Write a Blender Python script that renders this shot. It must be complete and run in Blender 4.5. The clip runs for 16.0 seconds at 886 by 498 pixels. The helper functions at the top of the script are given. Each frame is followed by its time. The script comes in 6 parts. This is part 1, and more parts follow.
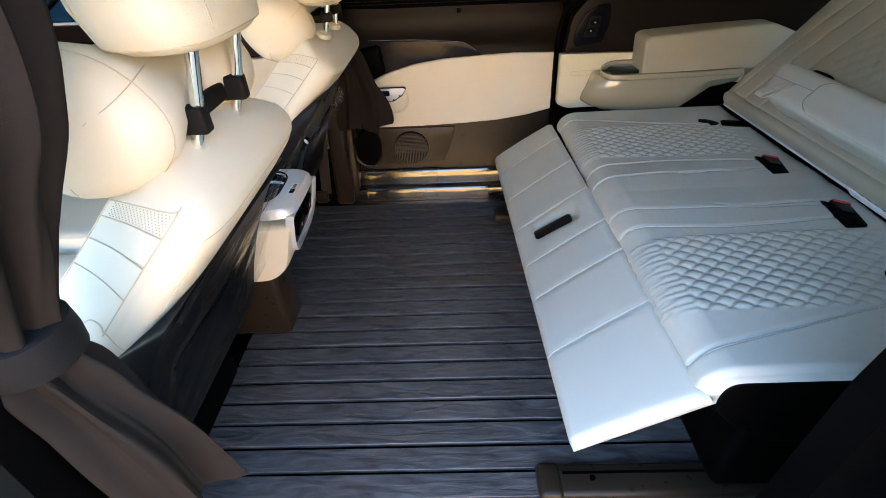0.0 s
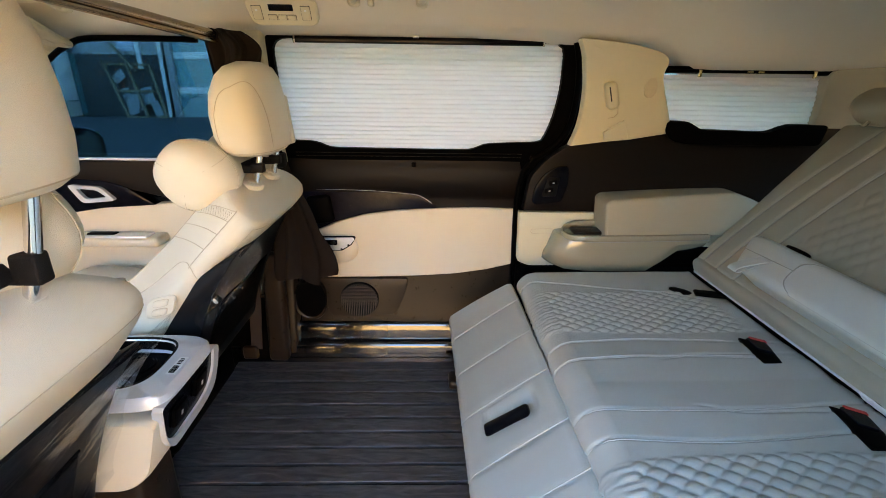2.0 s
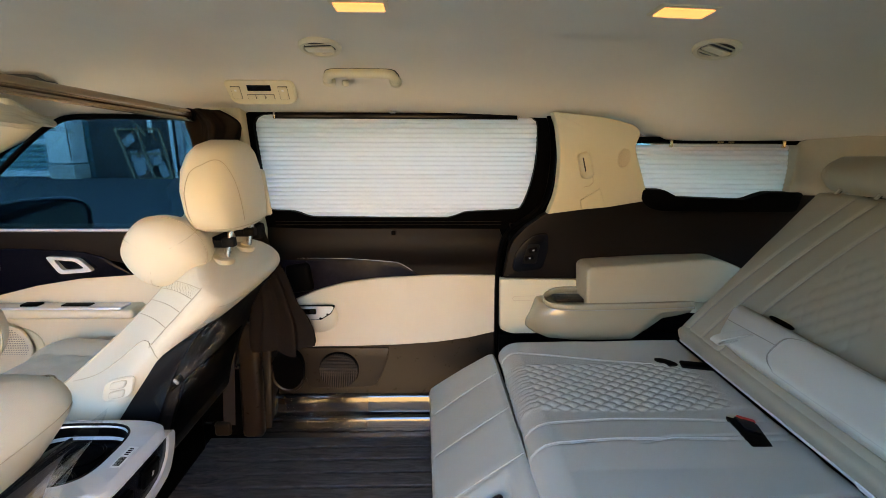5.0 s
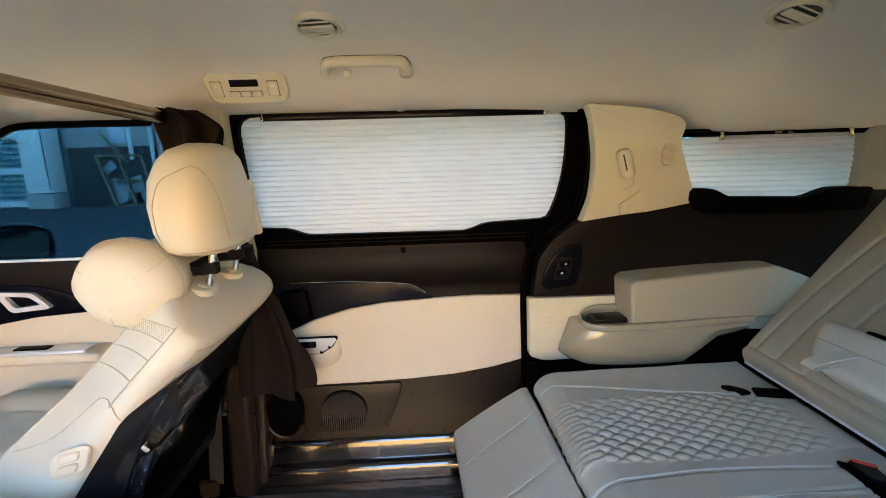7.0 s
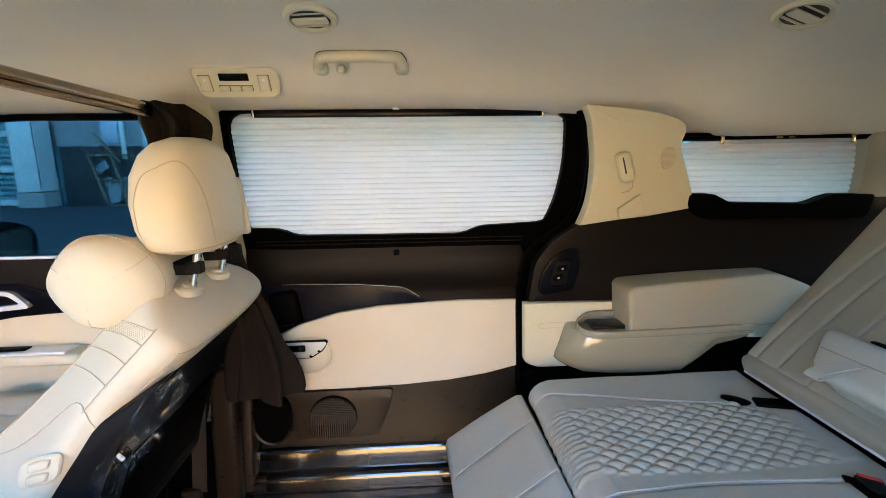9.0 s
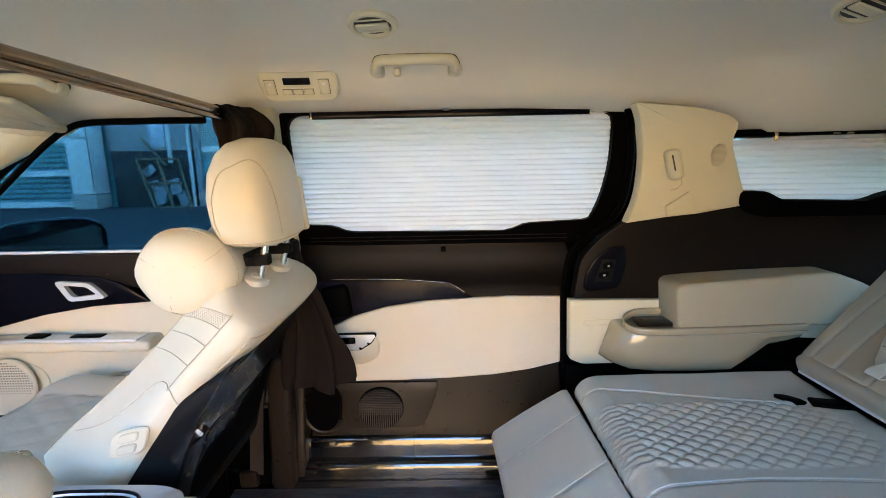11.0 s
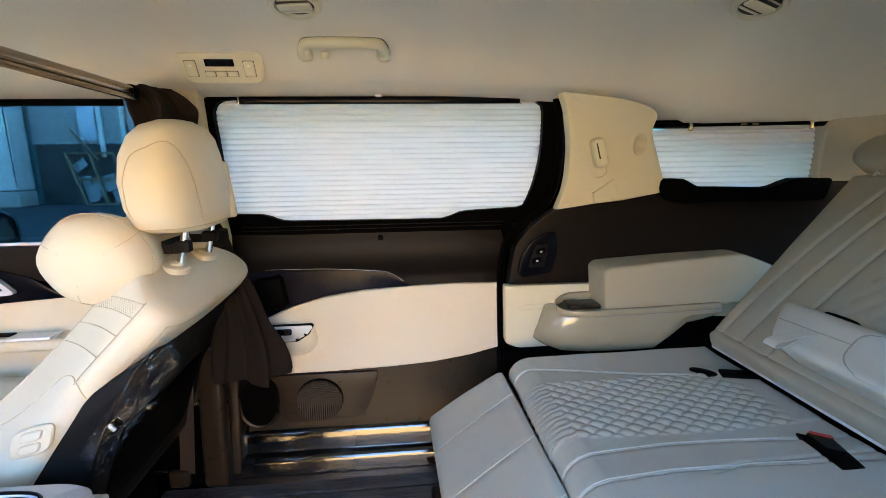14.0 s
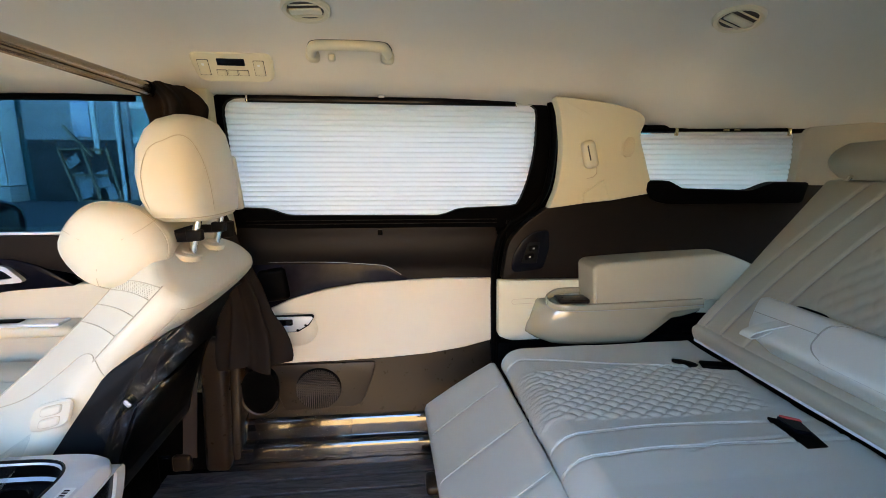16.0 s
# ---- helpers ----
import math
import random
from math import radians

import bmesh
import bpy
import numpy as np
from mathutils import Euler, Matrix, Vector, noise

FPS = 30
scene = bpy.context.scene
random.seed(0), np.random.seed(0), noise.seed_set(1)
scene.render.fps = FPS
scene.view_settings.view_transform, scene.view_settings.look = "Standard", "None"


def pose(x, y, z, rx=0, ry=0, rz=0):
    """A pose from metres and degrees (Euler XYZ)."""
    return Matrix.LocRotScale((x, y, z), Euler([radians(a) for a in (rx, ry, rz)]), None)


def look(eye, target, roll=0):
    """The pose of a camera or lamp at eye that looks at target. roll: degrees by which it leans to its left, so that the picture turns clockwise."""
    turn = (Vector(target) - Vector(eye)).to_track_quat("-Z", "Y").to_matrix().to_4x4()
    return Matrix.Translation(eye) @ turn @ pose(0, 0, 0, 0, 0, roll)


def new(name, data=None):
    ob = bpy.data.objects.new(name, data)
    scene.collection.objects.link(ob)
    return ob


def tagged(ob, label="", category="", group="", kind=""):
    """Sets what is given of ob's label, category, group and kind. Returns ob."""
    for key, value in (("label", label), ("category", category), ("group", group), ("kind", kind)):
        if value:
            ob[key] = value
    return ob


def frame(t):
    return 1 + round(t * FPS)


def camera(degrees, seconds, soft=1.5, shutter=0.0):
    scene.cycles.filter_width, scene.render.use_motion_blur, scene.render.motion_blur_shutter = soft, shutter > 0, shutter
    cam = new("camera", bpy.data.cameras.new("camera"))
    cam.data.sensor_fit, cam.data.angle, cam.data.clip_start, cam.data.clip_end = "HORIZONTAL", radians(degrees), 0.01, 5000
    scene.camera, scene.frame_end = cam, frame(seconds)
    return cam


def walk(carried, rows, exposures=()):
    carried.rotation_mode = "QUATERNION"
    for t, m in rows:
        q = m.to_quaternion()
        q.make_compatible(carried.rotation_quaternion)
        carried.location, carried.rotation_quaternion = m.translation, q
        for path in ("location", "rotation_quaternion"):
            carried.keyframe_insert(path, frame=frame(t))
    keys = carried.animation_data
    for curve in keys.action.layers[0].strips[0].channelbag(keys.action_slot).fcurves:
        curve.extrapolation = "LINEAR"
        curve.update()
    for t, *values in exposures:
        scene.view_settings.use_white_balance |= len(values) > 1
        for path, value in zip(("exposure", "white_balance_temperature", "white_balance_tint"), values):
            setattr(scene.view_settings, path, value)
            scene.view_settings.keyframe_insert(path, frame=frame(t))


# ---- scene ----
cam = camera(88.1, 16.0, soft=0.45)
PATH = [
    (0, (0.043, 0.75, 1.053), (-0.006, 2.365, -0.126), -2.7),
    (0.5, (0.055, 0.831, 1.049), (0.017, 2.525, -0.012), -2.5),
    (1, (0.086, 0.915, 1.034), (0.12, 2.684, 0.102), -1.5),
    (1.5, (0.105, 0.975, 1.028), (0.187, 2.802, 0.219), -0.5),
    (2, (0.153, 0.996, 1.049), (0.2, 2.872, 0.358), 0.8),
    (2.5, (0.189, 1.013, 1.064), (0.212, 2.902, 0.409), -0.2),
    (3, (0.203, 1.021, 1.071), (0.205, 2.915, 0.431), -1.7),
    (3.5, (0.204, 1.024, 1.075), (0.252, 2.934, 0.483), -1.2),
    (4, (0.206, 1.023, 1.074), (0.249, 2.941, 0.509), -1.2),
    (4.5, (0.223, 1.015, 1.086), (0.217, 2.951, 0.584), 0.1),
    (5, (0.228, 1.03, 1.089), (0.269, 2.974, 0.625), 0.2),
    (7.5, (0.135, 1.267, 1.035), (0.225, 3.227, 0.646), -1.7),
    (8, (0.147, 1.272, 1.033), (0.266, 3.229, 0.638), -0.8),
    (10.5, (0.135, 1.244, 1.026), (0.189, 3.215, 0.695), -0.3),
    (11, (0.096, 1.232, 1.023), (0.079, 3.199, 0.661), -1.1),
    (11.5, (0.092, 1.23, 1.02), (0.075, 3.196, 0.651), -1.5),
    (12, (0.093, 1.221, 1.014), (0.099, 3.188, 0.651), -1.3),
    (12.5, (0.093, 1.222, 1.009), (0.14, 3.187, 0.639), -1.4),
    (13, (0.15, 1.269, 0.996), (0.215, 3.232, 0.622), -1.7),
    (13.5, (0.15, 1.232, 0.988), (0.286, 3.188, 0.595), -1.5),
    (14, (0.153, 1.219, 0.996), (0.327, 3.175, 0.618), -0.8),
    (14.5, (0.15, 1.214, 0.993), (0.368, 3.163, 0.601), -0.5),
    (15, (0.147, 1.199, 0.999), (0.369, 3.145, 0.594), -0.3),
    (15.5, (0.149, 1.172, 0.99), (0.362, 3.115, 0.564), 0.4),
    (16, (0.137, 1.157, 0.985), (0.339, 3.113, 0.618), 0.2),
]
EXPOSURES = [(0.0, 4.50, 9000, 10), (2.0, 4.55, 9000, 10), (5.0, 4.55, 8900, 10), (8.0, 4.68, 8400, 10), (10.5, 4.77, 7800, 9), (16.0, 4.77, 7800, 9)]
walk(cam, [(t, look(eye, target, roll)) for t, eye, target, roll in PATH], EXPOSURES)

# ---- light ----
SUN_EL, SUN_AZ = 39.0, 66.0   # degrees; azimuth from +x (rear of the van) towards +y (the closed side)
world = bpy.data.worlds.new("sky")
scene.world = world
world.use_nodes = True
wn = world.node_tree
sky = wn.nodes.new("ShaderNodeTexSky")
sky.sky_type, sky.sun_disc = "NISHITA", False
sky.ozone_density, sky.dust_density = 8.0, 0.0
sky.sun_elevation, sky.sun_rotation = radians(SUN_EL), radians(90 - SUN_AZ)
wn.links.new(sky.outputs[0], wn.nodes["Background"].inputs[0])
wn.nodes["Background"].inputs[1].default_value = 0.15
sun_data = bpy.data.lights.new("sun", "SUN")
sun_data.energy, sun_data.angle, sun_data.color = 2.6, radians(0.6), (1.0, 0.83, 0.58)
sun = new("sun", sun_data)
_d = Vector((math.cos(radians(SUN_AZ)) * math.cos(radians(SUN_EL)), math.sin(radians(SUN_AZ)) * math.cos(radians(SUN_EL)), math.sin(radians(SUN_EL))))
sun.matrix_world = look(_d * 20, (0, 0, 0))

# ---- materials ----


def material(name, colour, rough=0.5, metal=0.0, vary=0.12, scale=6.0, grain=0.0, grain_scale=900.0, coat=0.0, fine="voronoi", spec=0.5):
    """A surface with broad colour variation and a fine relief."""
    m = bpy.data.materials.new(name)
    m.use_nodes = True
    t = m.node_tree
    b = t.nodes["Principled BSDF"]
    b.inputs["Roughness"].default_value, b.inputs["Metallic"].default_value = rough, metal
    b.inputs["Coat Weight"].default_value, b.inputs["Specular IOR Level"].default_value = coat, spec
    b.inputs["Coat Roughness"].default_value = 0.06
    co = t.nodes.new("ShaderNodeTexCoord")
    n = t.nodes.new("ShaderNodeTexNoise")
    n.inputs["Scale"].default_value, n.inputs["Detail"].default_value = scale, 6.0
    t.links.new(co.outputs["Object"], n.inputs["Vector"])
    ramp = t.nodes.new("ShaderNodeMix")
    ramp.data_type = "RGBA"
    ramp.inputs[6].default_value = (*[c * (1 - vary) for c in colour], 1)
    ramp.inputs[7].default_value = (*[min(1, c * (1 + vary)) for c in colour], 1)
    t.links.new(n.outputs["Fac"], ramp.inputs[0])
    t.links.new(ramp.outputs[2], b.inputs["Base Color"])
    rr = t.nodes.new("ShaderNodeMapRange")
    rr.inputs["To Min"].default_value, rr.inputs["To Max"].default_value = max(0.02, rough - (0.02 if metal else 0.08)), min(1, rough + (0.02 if metal else 0.08))
    n2 = t.nodes.new("ShaderNodeTexNoise")
    n2.inputs["Scale"].default_value, n2.inputs["Detail"].default_value = scale * 7, 4.0
    t.links.new(co.outputs["Object"], n2.inputs["Vector"])
    t.links.new(n2.outputs["Fac"], rr.inputs["Value"])
    t.links.new(rr.outputs[0], b.inputs["Roughness"])
    if grain:
        g = t.nodes.new("ShaderNodeTexVoronoi" if fine == "voronoi" else "ShaderNodeTexNoise")
        g.inputs["Scale"].default_value = grain_scale
        t.links.new(co.outputs["Object"], g.inputs["Vector"])
        bump = t.nodes.new("ShaderNodeBump")
        bump.inputs["Strength"].default_value, bump.inputs["Distance"].default_value = grain, 0.001
        t.links.new(g.outputs[0], bump.inputs["Height"])
        t.links.new(bump.outputs[0], b.inputs["Normal"])
    return m


CREAM = (0.68, 0.60, 0.46)
leather = material("cream_leather", CREAM, 0.42, vary=0.05, grain=0.25)
# same cream leather, with the bench's cool dim daylight put into the colour
leather_skylit = material("grey_cream_leather", (0.47, 0.465, 0.41), 0.38, vary=0.05, grain=0.25)
# bench leather again, darkened and warmed for the shade on the backrest
leather_shaded = material("perforated_beige_leather", (0.36, 0.318, 0.240), 0.48, vary=0.06, grain=0.35)
seam_dark = material("seam_thread", (0.54, 0.45, 0.32), 0.8)
seam_grey = material("grey_thread", (0.27, 0.26, 0.23), 0.8)
beige_plastic = material("beige_plastic", (0.65, 0.595, 0.43), 0.38, vary=0.04, grain=0.15)
# cream moulding with the arch box's shade put into its base colour
moulding_shaded = material("beige_moulding", (0.33, 0.29, 0.20), 0.22, vary=0.04, coat=0.8)
# pad colour lowered to hold the shade at the rear side wall
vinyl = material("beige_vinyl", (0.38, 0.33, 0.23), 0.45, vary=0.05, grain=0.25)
headliner = material("headliner_cloth", (0.72, 0.675, 0.575), 0.95, vary=0.05, grain=0.3, grain_scale=1500, fine="noise")
# headliner tone taken down for the shadow on the far rear pillar
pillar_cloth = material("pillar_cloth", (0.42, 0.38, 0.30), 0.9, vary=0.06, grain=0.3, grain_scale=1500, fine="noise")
brown_trim = material("brown_trim", (0.0070, 0.0043, 0.0030), 0.40, vary=0.1, grain=0.3, spec=0.16)
brown_mid = material("brown_lower_trim", (0.021, 0.0135, 0.0085), 0.30, vary=0.1, grain=0.2, spec=0.22)
black_trim = material("black_trim", (0.0012, 0.0010, 0.0010), 0.5, grain=0.15, spec=0.03)
black_gloss = material("piano_black", (0.003, 0.003, 0.005), 0.22, spec=0.15)
shell = material("seat_back_shell", (0.0075, 0.0070, 0.0072), 0.42, grain=0.1, spec=0.10)
chrome = material("chrome", (0.80, 0.78, 0.75), 0.12, metal=1.0, vary=0.02)
satin = material("satin_silver", (0.60, 0.61, 0.63), 0.34, metal=0.25, vary=0.02)
bright_satin = material("bright_silver", (0.78, 0.79, 0.80), 0.22, metal=0.3, vary=0.02)
band_black = material("patterned_black", (0.006, 0.005, 0.009), 0.24, vary=0.9, scale=45, spec=0.16)
vent_dark = material("vent_shadow_grey", (0.060, 0.055, 0.050), 0.8)
brass = material("brass_clip", (0.65, 0.55, 0.36), 0.25, metal=1.0)
rail_metal = material("bronze_rail", (0.42, 0.33, 0.25), 0.24, metal=1.0, vary=0.03)
cloth = material("brown_curtain_cloth", (0.0165, 0.0122, 0.0100), 0.85, vary=0.25, grain=0.5, grain_scale=1800, fine="noise", spec=0.05)
strap_cloth = material("dark_strap", (0.009, 0.008, 0.008), 0.6, grain=0.4, spec=0.1)
belt_cloth = material("brown_seat_belt", (0.03, 0.02, 0.015), 0.6, grain=0.3)
red_plastic = material("red_button", (0.55, 0.03, 0.02), 0.4)
asphalt = material("asphalt", (0.06, 0.062, 0.066), 0.9, vary=0.25, scale=3, grain=0.5, grain_scale=200, fine="noise")
concrete = material("pale_concrete", (0.27, 0.215, 0.135), 0.9, vary=0.15, scale=2, grain=0.4, grain_scale=120, fine="noise")
# darker copy of the siding, painted as shadow between the slats
teal_shaded = material("teal_siding_groove", (0.025, 0.15, 0.17), 0.6, vary=0.1)
teal = material("teal_siding", (0.06, 0.33, 0.36), 0.5, vary=0.12)
white_paint = material("white_paint", (0.74, 0.76, 0.76), 0.5, vary=0.08)
wood = material("weathered_wood", (0.20, 0.15, 0.10), 0.8, vary=0.3, scale=14)
body_paint = material("van_body_paint", (0.02, 0.021, 0.024), 0.25, coat=0.8)


def floor_material():
    m = material("dark_wood_plank", (0.030, 0.026, 0.026), 0.36, vary=0.3, scale=5, spec=0.5)
    t = m.node_tree
    b = t.nodes["Principled BSDF"]
    co = t.nodes.new("ShaderNodeTexCoord")
    mp = t.nodes.new("ShaderNodeMapping")
    mp.inputs["Scale"].default_value = (5, 24, 24)
    info = t.nodes.new("ShaderNodeObjectInfo")
    t.links.new(info.outputs["Random"], mp.inputs["Location"])
    t.links.new(co.outputs["Object"], mp.inputs["Vector"])
    n = t.nodes.new("ShaderNodeTexNoise")
    n.inputs["Scale"].default_value, n.inputs["Detail"].default_value, n.inputs["Distortion"].default_value = 1.5, 7, 1.6
    t.links.new(mp.outputs[0], n.inputs["Vector"])
    r = t.nodes.new("ShaderNodeValToRGB")
    r.color_ramp.elements[0].position, r.color_ramp.elements[0].color = 0.3, (0.025, 0.0225, 0.0228, 1)
    r.color_ramp.elements[1].position, r.color_ramp.elements[1].color = 0.75, (0.135, 0.121, 0.119, 1)
    t.links.new(n.outputs["Fac"], r.inputs[0])
    t.links.new(r.outputs[0], b.inputs["Base Color"])
    bump = t.nodes.new("ShaderNodeBump")
    bump.inputs["Strength"].default_value, bump.inputs["Distance"].default_value = 0.9, 0.004
    t.links.new(n.outputs["Fac"], bump.inputs["Height"])
    t.links.new(bump.outputs[0], b.inputs["Normal"])
    return m


plank_wood = floor_material()


def glass_material(name, colour, rough=0.0, ior=1.45):
    """A thin tinted pane: clear to light, with a mirror gloss."""
    m = bpy.data.materials.new(name)
    m.use_nodes = True
    t = m.node_tree
    t.nodes.remove(t.nodes["Principled BSDF"])
    out = t.nodes["Material Output"]
    mix, tr, gl, lw = (t.nodes.new(k) for k in ("ShaderNodeMixShader", "ShaderNodeBsdfTransparent", "ShaderNodeBsdfGlossy", "ShaderNodeLayerWeight"))
    tr.inputs[0].default_value = (*colour, 1)
    gl.inputs["Roughness"].default_value = rough
    r0 = ((ior - 1) / (ior + 1)) ** 2
    power, gain = t.nodes.new("ShaderNodeMath"), t.nodes.new("ShaderNodeMath")
    power.operation, gain.operation = "POWER", "MULTIPLY_ADD"
    power.inputs[1].default_value = 4.0
    gain.inputs[1].default_value, gain.inputs[2].default_value = 0.45 * min(1.0, r0 * 28), r0
    t.links.new(lw.outputs["Facing"], power.inputs[0])
    t.links.new(power.outputs[0], gain.inputs[0])
    t.links.new(gain.outputs[0], mix.inputs[0])
    t.links.new(tr.outputs[0], mix.inputs[1])
    t.links.new(gl.outputs[0], mix.inputs[2])
    t.links.new(mix.outputs[0], out.inputs[0])
    return m


# for panes out of view, nearly opaque to dim the rear seats
dark_glass = glass_material("privacy_glass", (0.06, 0.07, 0.08))
# pinkish tint added to warm the cyan daylight coming through the blinds
blind_glass = glass_material("sliding_door_glass", (0.95, 0.80, 0.74))
tinted = glass_material("blue_tinted_glass", (0.16, 0.28, 0.31))
front_glass = glass_material("clear_front_glass", (0.80, 0.86, 0.86))
clear_film = glass_material("clear_plastic_film", (0.95, 0.95, 0.95), 0.10, 1.5)
film_shell = glass_material("seat_back_film", (0.93, 0.93, 0.92), 0.12, 1.6)
film_wrinkled = glass_material("wrinkled_plastic_film", (0.96, 0.95, 0.94), 0.10, 1.13)


def shade_material():
    m = material("white_pleated_fabric", (0.90, 0.885, 0.87), 0.9, vary=0.03, scale=20)
    t = m.node_tree
    b, out = t.nodes["Principled BSDF"], t.nodes["Material Output"]
    tl, add = t.nodes.new("ShaderNodeBsdfTranslucent"), t.nodes.new("ShaderNodeMixShader")
    tl.inputs[0].default_value = (0.88, 0.81, 0.78, 1)
    add.inputs[0].default_value = 0.35
    t.links.new(b.outputs[0], add.inputs[1])
    t.links.new(tl.outputs[0], add.inputs[2])
    t.links.new(add.outputs[0], out.inputs[0])
    return m


shade_cloth = shade_material()


def glow(name, colour, strength):
    m = bpy.data.materials.new(name)
    m.use_nodes = True
    b = m.node_tree.nodes["Principled BSDF"]
    b.inputs["Base Color"].default_value = (*colour, 1)
    b.inputs["Emission Color"].default_value, b.inputs["Emission Strength"].default_value = (*colour, 1), strength
    return m


lamp_glow = glow("lamp_lens", (1.0, 0.33, 0.12), 0.085)

# ---- building helpers ----


def finish(bm, name, mats, smooth=35):
    bmesh.ops.recalc_face_normals(bm, faces=bm.faces)
    me = bpy.data.meshes.new(name)
    bm.to_mesh(me)
    bm.free()
    for m in mats if isinstance(mats, (list, tuple)) else [mats]:
        me.materials.append(m)
    me.shade_smooth()
    me.set_sharp_from_angle(angle=radians(smooth))
    return me


def thing(name, at, label, category, group="", kind=""):
    """An empty at the base of a thing; its parts are built in world places."""
    ob = new(name)
    ob.empty_display_size = 0.05
    ob.location = at
    return tagged(ob, label, category, group, kind)


def part(name, bm, mat, parent, label="", smooth=35):
    ob = new(name, finish(bm, name, mat, smooth))
    ob.parent = parent
    if parent.type == "EMPTY":
        ob.matrix_parent_inverse = Matrix.Translation(-parent.location)
    return tagged(ob, label)


def solo(name, bm, mat, label, category, group="", kind="", smooth=35):
    """A thing of one mesh."""
    return tagged(new(name, finish(bm, name, mat, smooth)), label, category, group, kind)


def rbox(bm, c, s, r=0.01, seg=3, m=None, taper=None):
    """A box with rounded edges, centre c, size s; m turns it about its centre."""
    got = bmesh.ops.create_cube(bm, size=1)["verts"]
    for v in got:
        v.co = Vector((v.co.x * s[0], v.co.y * s[1], v.co.z * s[2]))
        if taper and v.co.z > 0:
            v.co.x *= taper[0]
            v.co.y *= taper[1]
    if r > 0:
        edges = list({e for v in got for e in v.link_edges})
        out = bmesh.ops.bevel(bm, geom=edges, offset=r, segments=seg, profile=0.5, affect="EDGES")
        got = list({v for f in out["faces"] for v in f.verts} | {v for v in got if v.is_valid})
    t = Matrix.Translation(c) @ (m or Matrix())
    bmesh.ops.transform(bm, matrix=t, verts=got)
    return bm


def box(c, s, r=0.01, seg=3, m=None, taper=None):
    return rbox(bmesh.new(), c, s, r, seg, m, taper)


def ry(deg):
    return Matrix.Rotation(radians(deg), 4, "Y")


def rx_(deg):
    return Matrix.Rotation(radians(deg), 4, "X")


def rz_(deg):
    return Matrix.Rotation(radians(deg), 4, "Z")


def loft(loops, caps=True, bm=None, closed=True):
    bm = bm or bmesh.new()
    rows = [[bm.verts.new(p) for p in loop] for loop in loops]
    n = len(rows[0])
    for a, b in zip(rows, rows[1:]):
        for i in range(n if closed else n - 1):
            j = (i + 1) % n
            bm.faces.new((a[i], a[j], b[j], b[i]))
    if caps and closed:
        bm.faces.new(rows[0])
        bm.faces.new(list(reversed(rows[-1])))
    return bm


def ring(c, u, v, a, b, n=28, p=2.6):
    """A closed superellipse about c, along the unit vectors u and v."""
    c, u, v = Vector(c), Vector(u), Vector(v)
    out = []
    for i in range(n):
        w = 2 * math.pi * i / n
        ca, sa = math.cos(w), math.sin(w)
        out.append(c + u * a * math.copysign(abs(ca) ** (2 / p), ca) + v * b * math.copysign(abs(sa) ** (2 / p), sa))
    return out


def tube(pts, r, n=8, bm=None, close=False):
    pts = [Vector(p) for p in pts]
    loops = []
    side = None
    for i, p in enumerate(pts):
        d = (pts[min(i + 1, len(pts) - 1)] - pts[max(i - 1, 0)]).normalized()
        if side is None:
            side = d.orthogonal().normalized()
        side = (side - d * side.dot(d)).normalized()
        up = d.cross(side)
        loops.append([p + (side * math.cos(w) + up * math.sin(w)) * (r[i] if isinstance(r, (list, tuple)) else r) for w in (2 * math.pi * k / n for k in range(n))])
    return loft(loops, bm=bm)


def bez(pts, n=8):
    """A smooth curve through points (Catmull-Rom)."""
    pts = [Vector(p) for p in pts]
    out = []
    for i in range(len(pts) - 1):
        p0, p1, p2, p3 = pts[max(i - 1, 0)], pts[i], pts[i + 1], pts[min(i + 2, len(pts) - 1)]
        for k in range(n):
            t = k / n
            out.append(0.5 * ((2 * p1) + (p2 - p0) * t + (2 * p0 - 5 * p1 + 4 * p2 - p3) * t * t + (3 * p1 - p0 - 3 * p2 + p3) * t ** 3))
    return out + [pts[-1]]


def rounded(poly, r, n=5):
    """A 2D polygon with its corners rounded; r is one radius or one for each corner."""
    out, k = [], len(poly)
    for i, p in enumerate(poly):
        rad = r[i] if isinstance(r, (list, tuple)) else r
        p, a, b = Vector(p), Vector(poly[i - 1]), Vector(poly[(i + 1) % k])
        if rad <= 0:
            out.append(p)
            continue
        da, db = (a - p), (b - p)
        q = min(rad, da.length * 0.48, db.length * 0.48)
        s, e = p + da.normalized() * q, p + db.normalized() * q
        for j in range(n + 1):
            t = j / n
            out.append(s * (1 - t) ** 2 + p * 2 * t * (1 - t) + e * t * t)
    return out


def lerp_table(table, v):
    for (a, p), (b, q) in zip(table, table[1:]):
        if v <= b:
            f = max(0.0, (v - a) / (b - a))
            return p + (q - p) * f
    return table[-1][1]


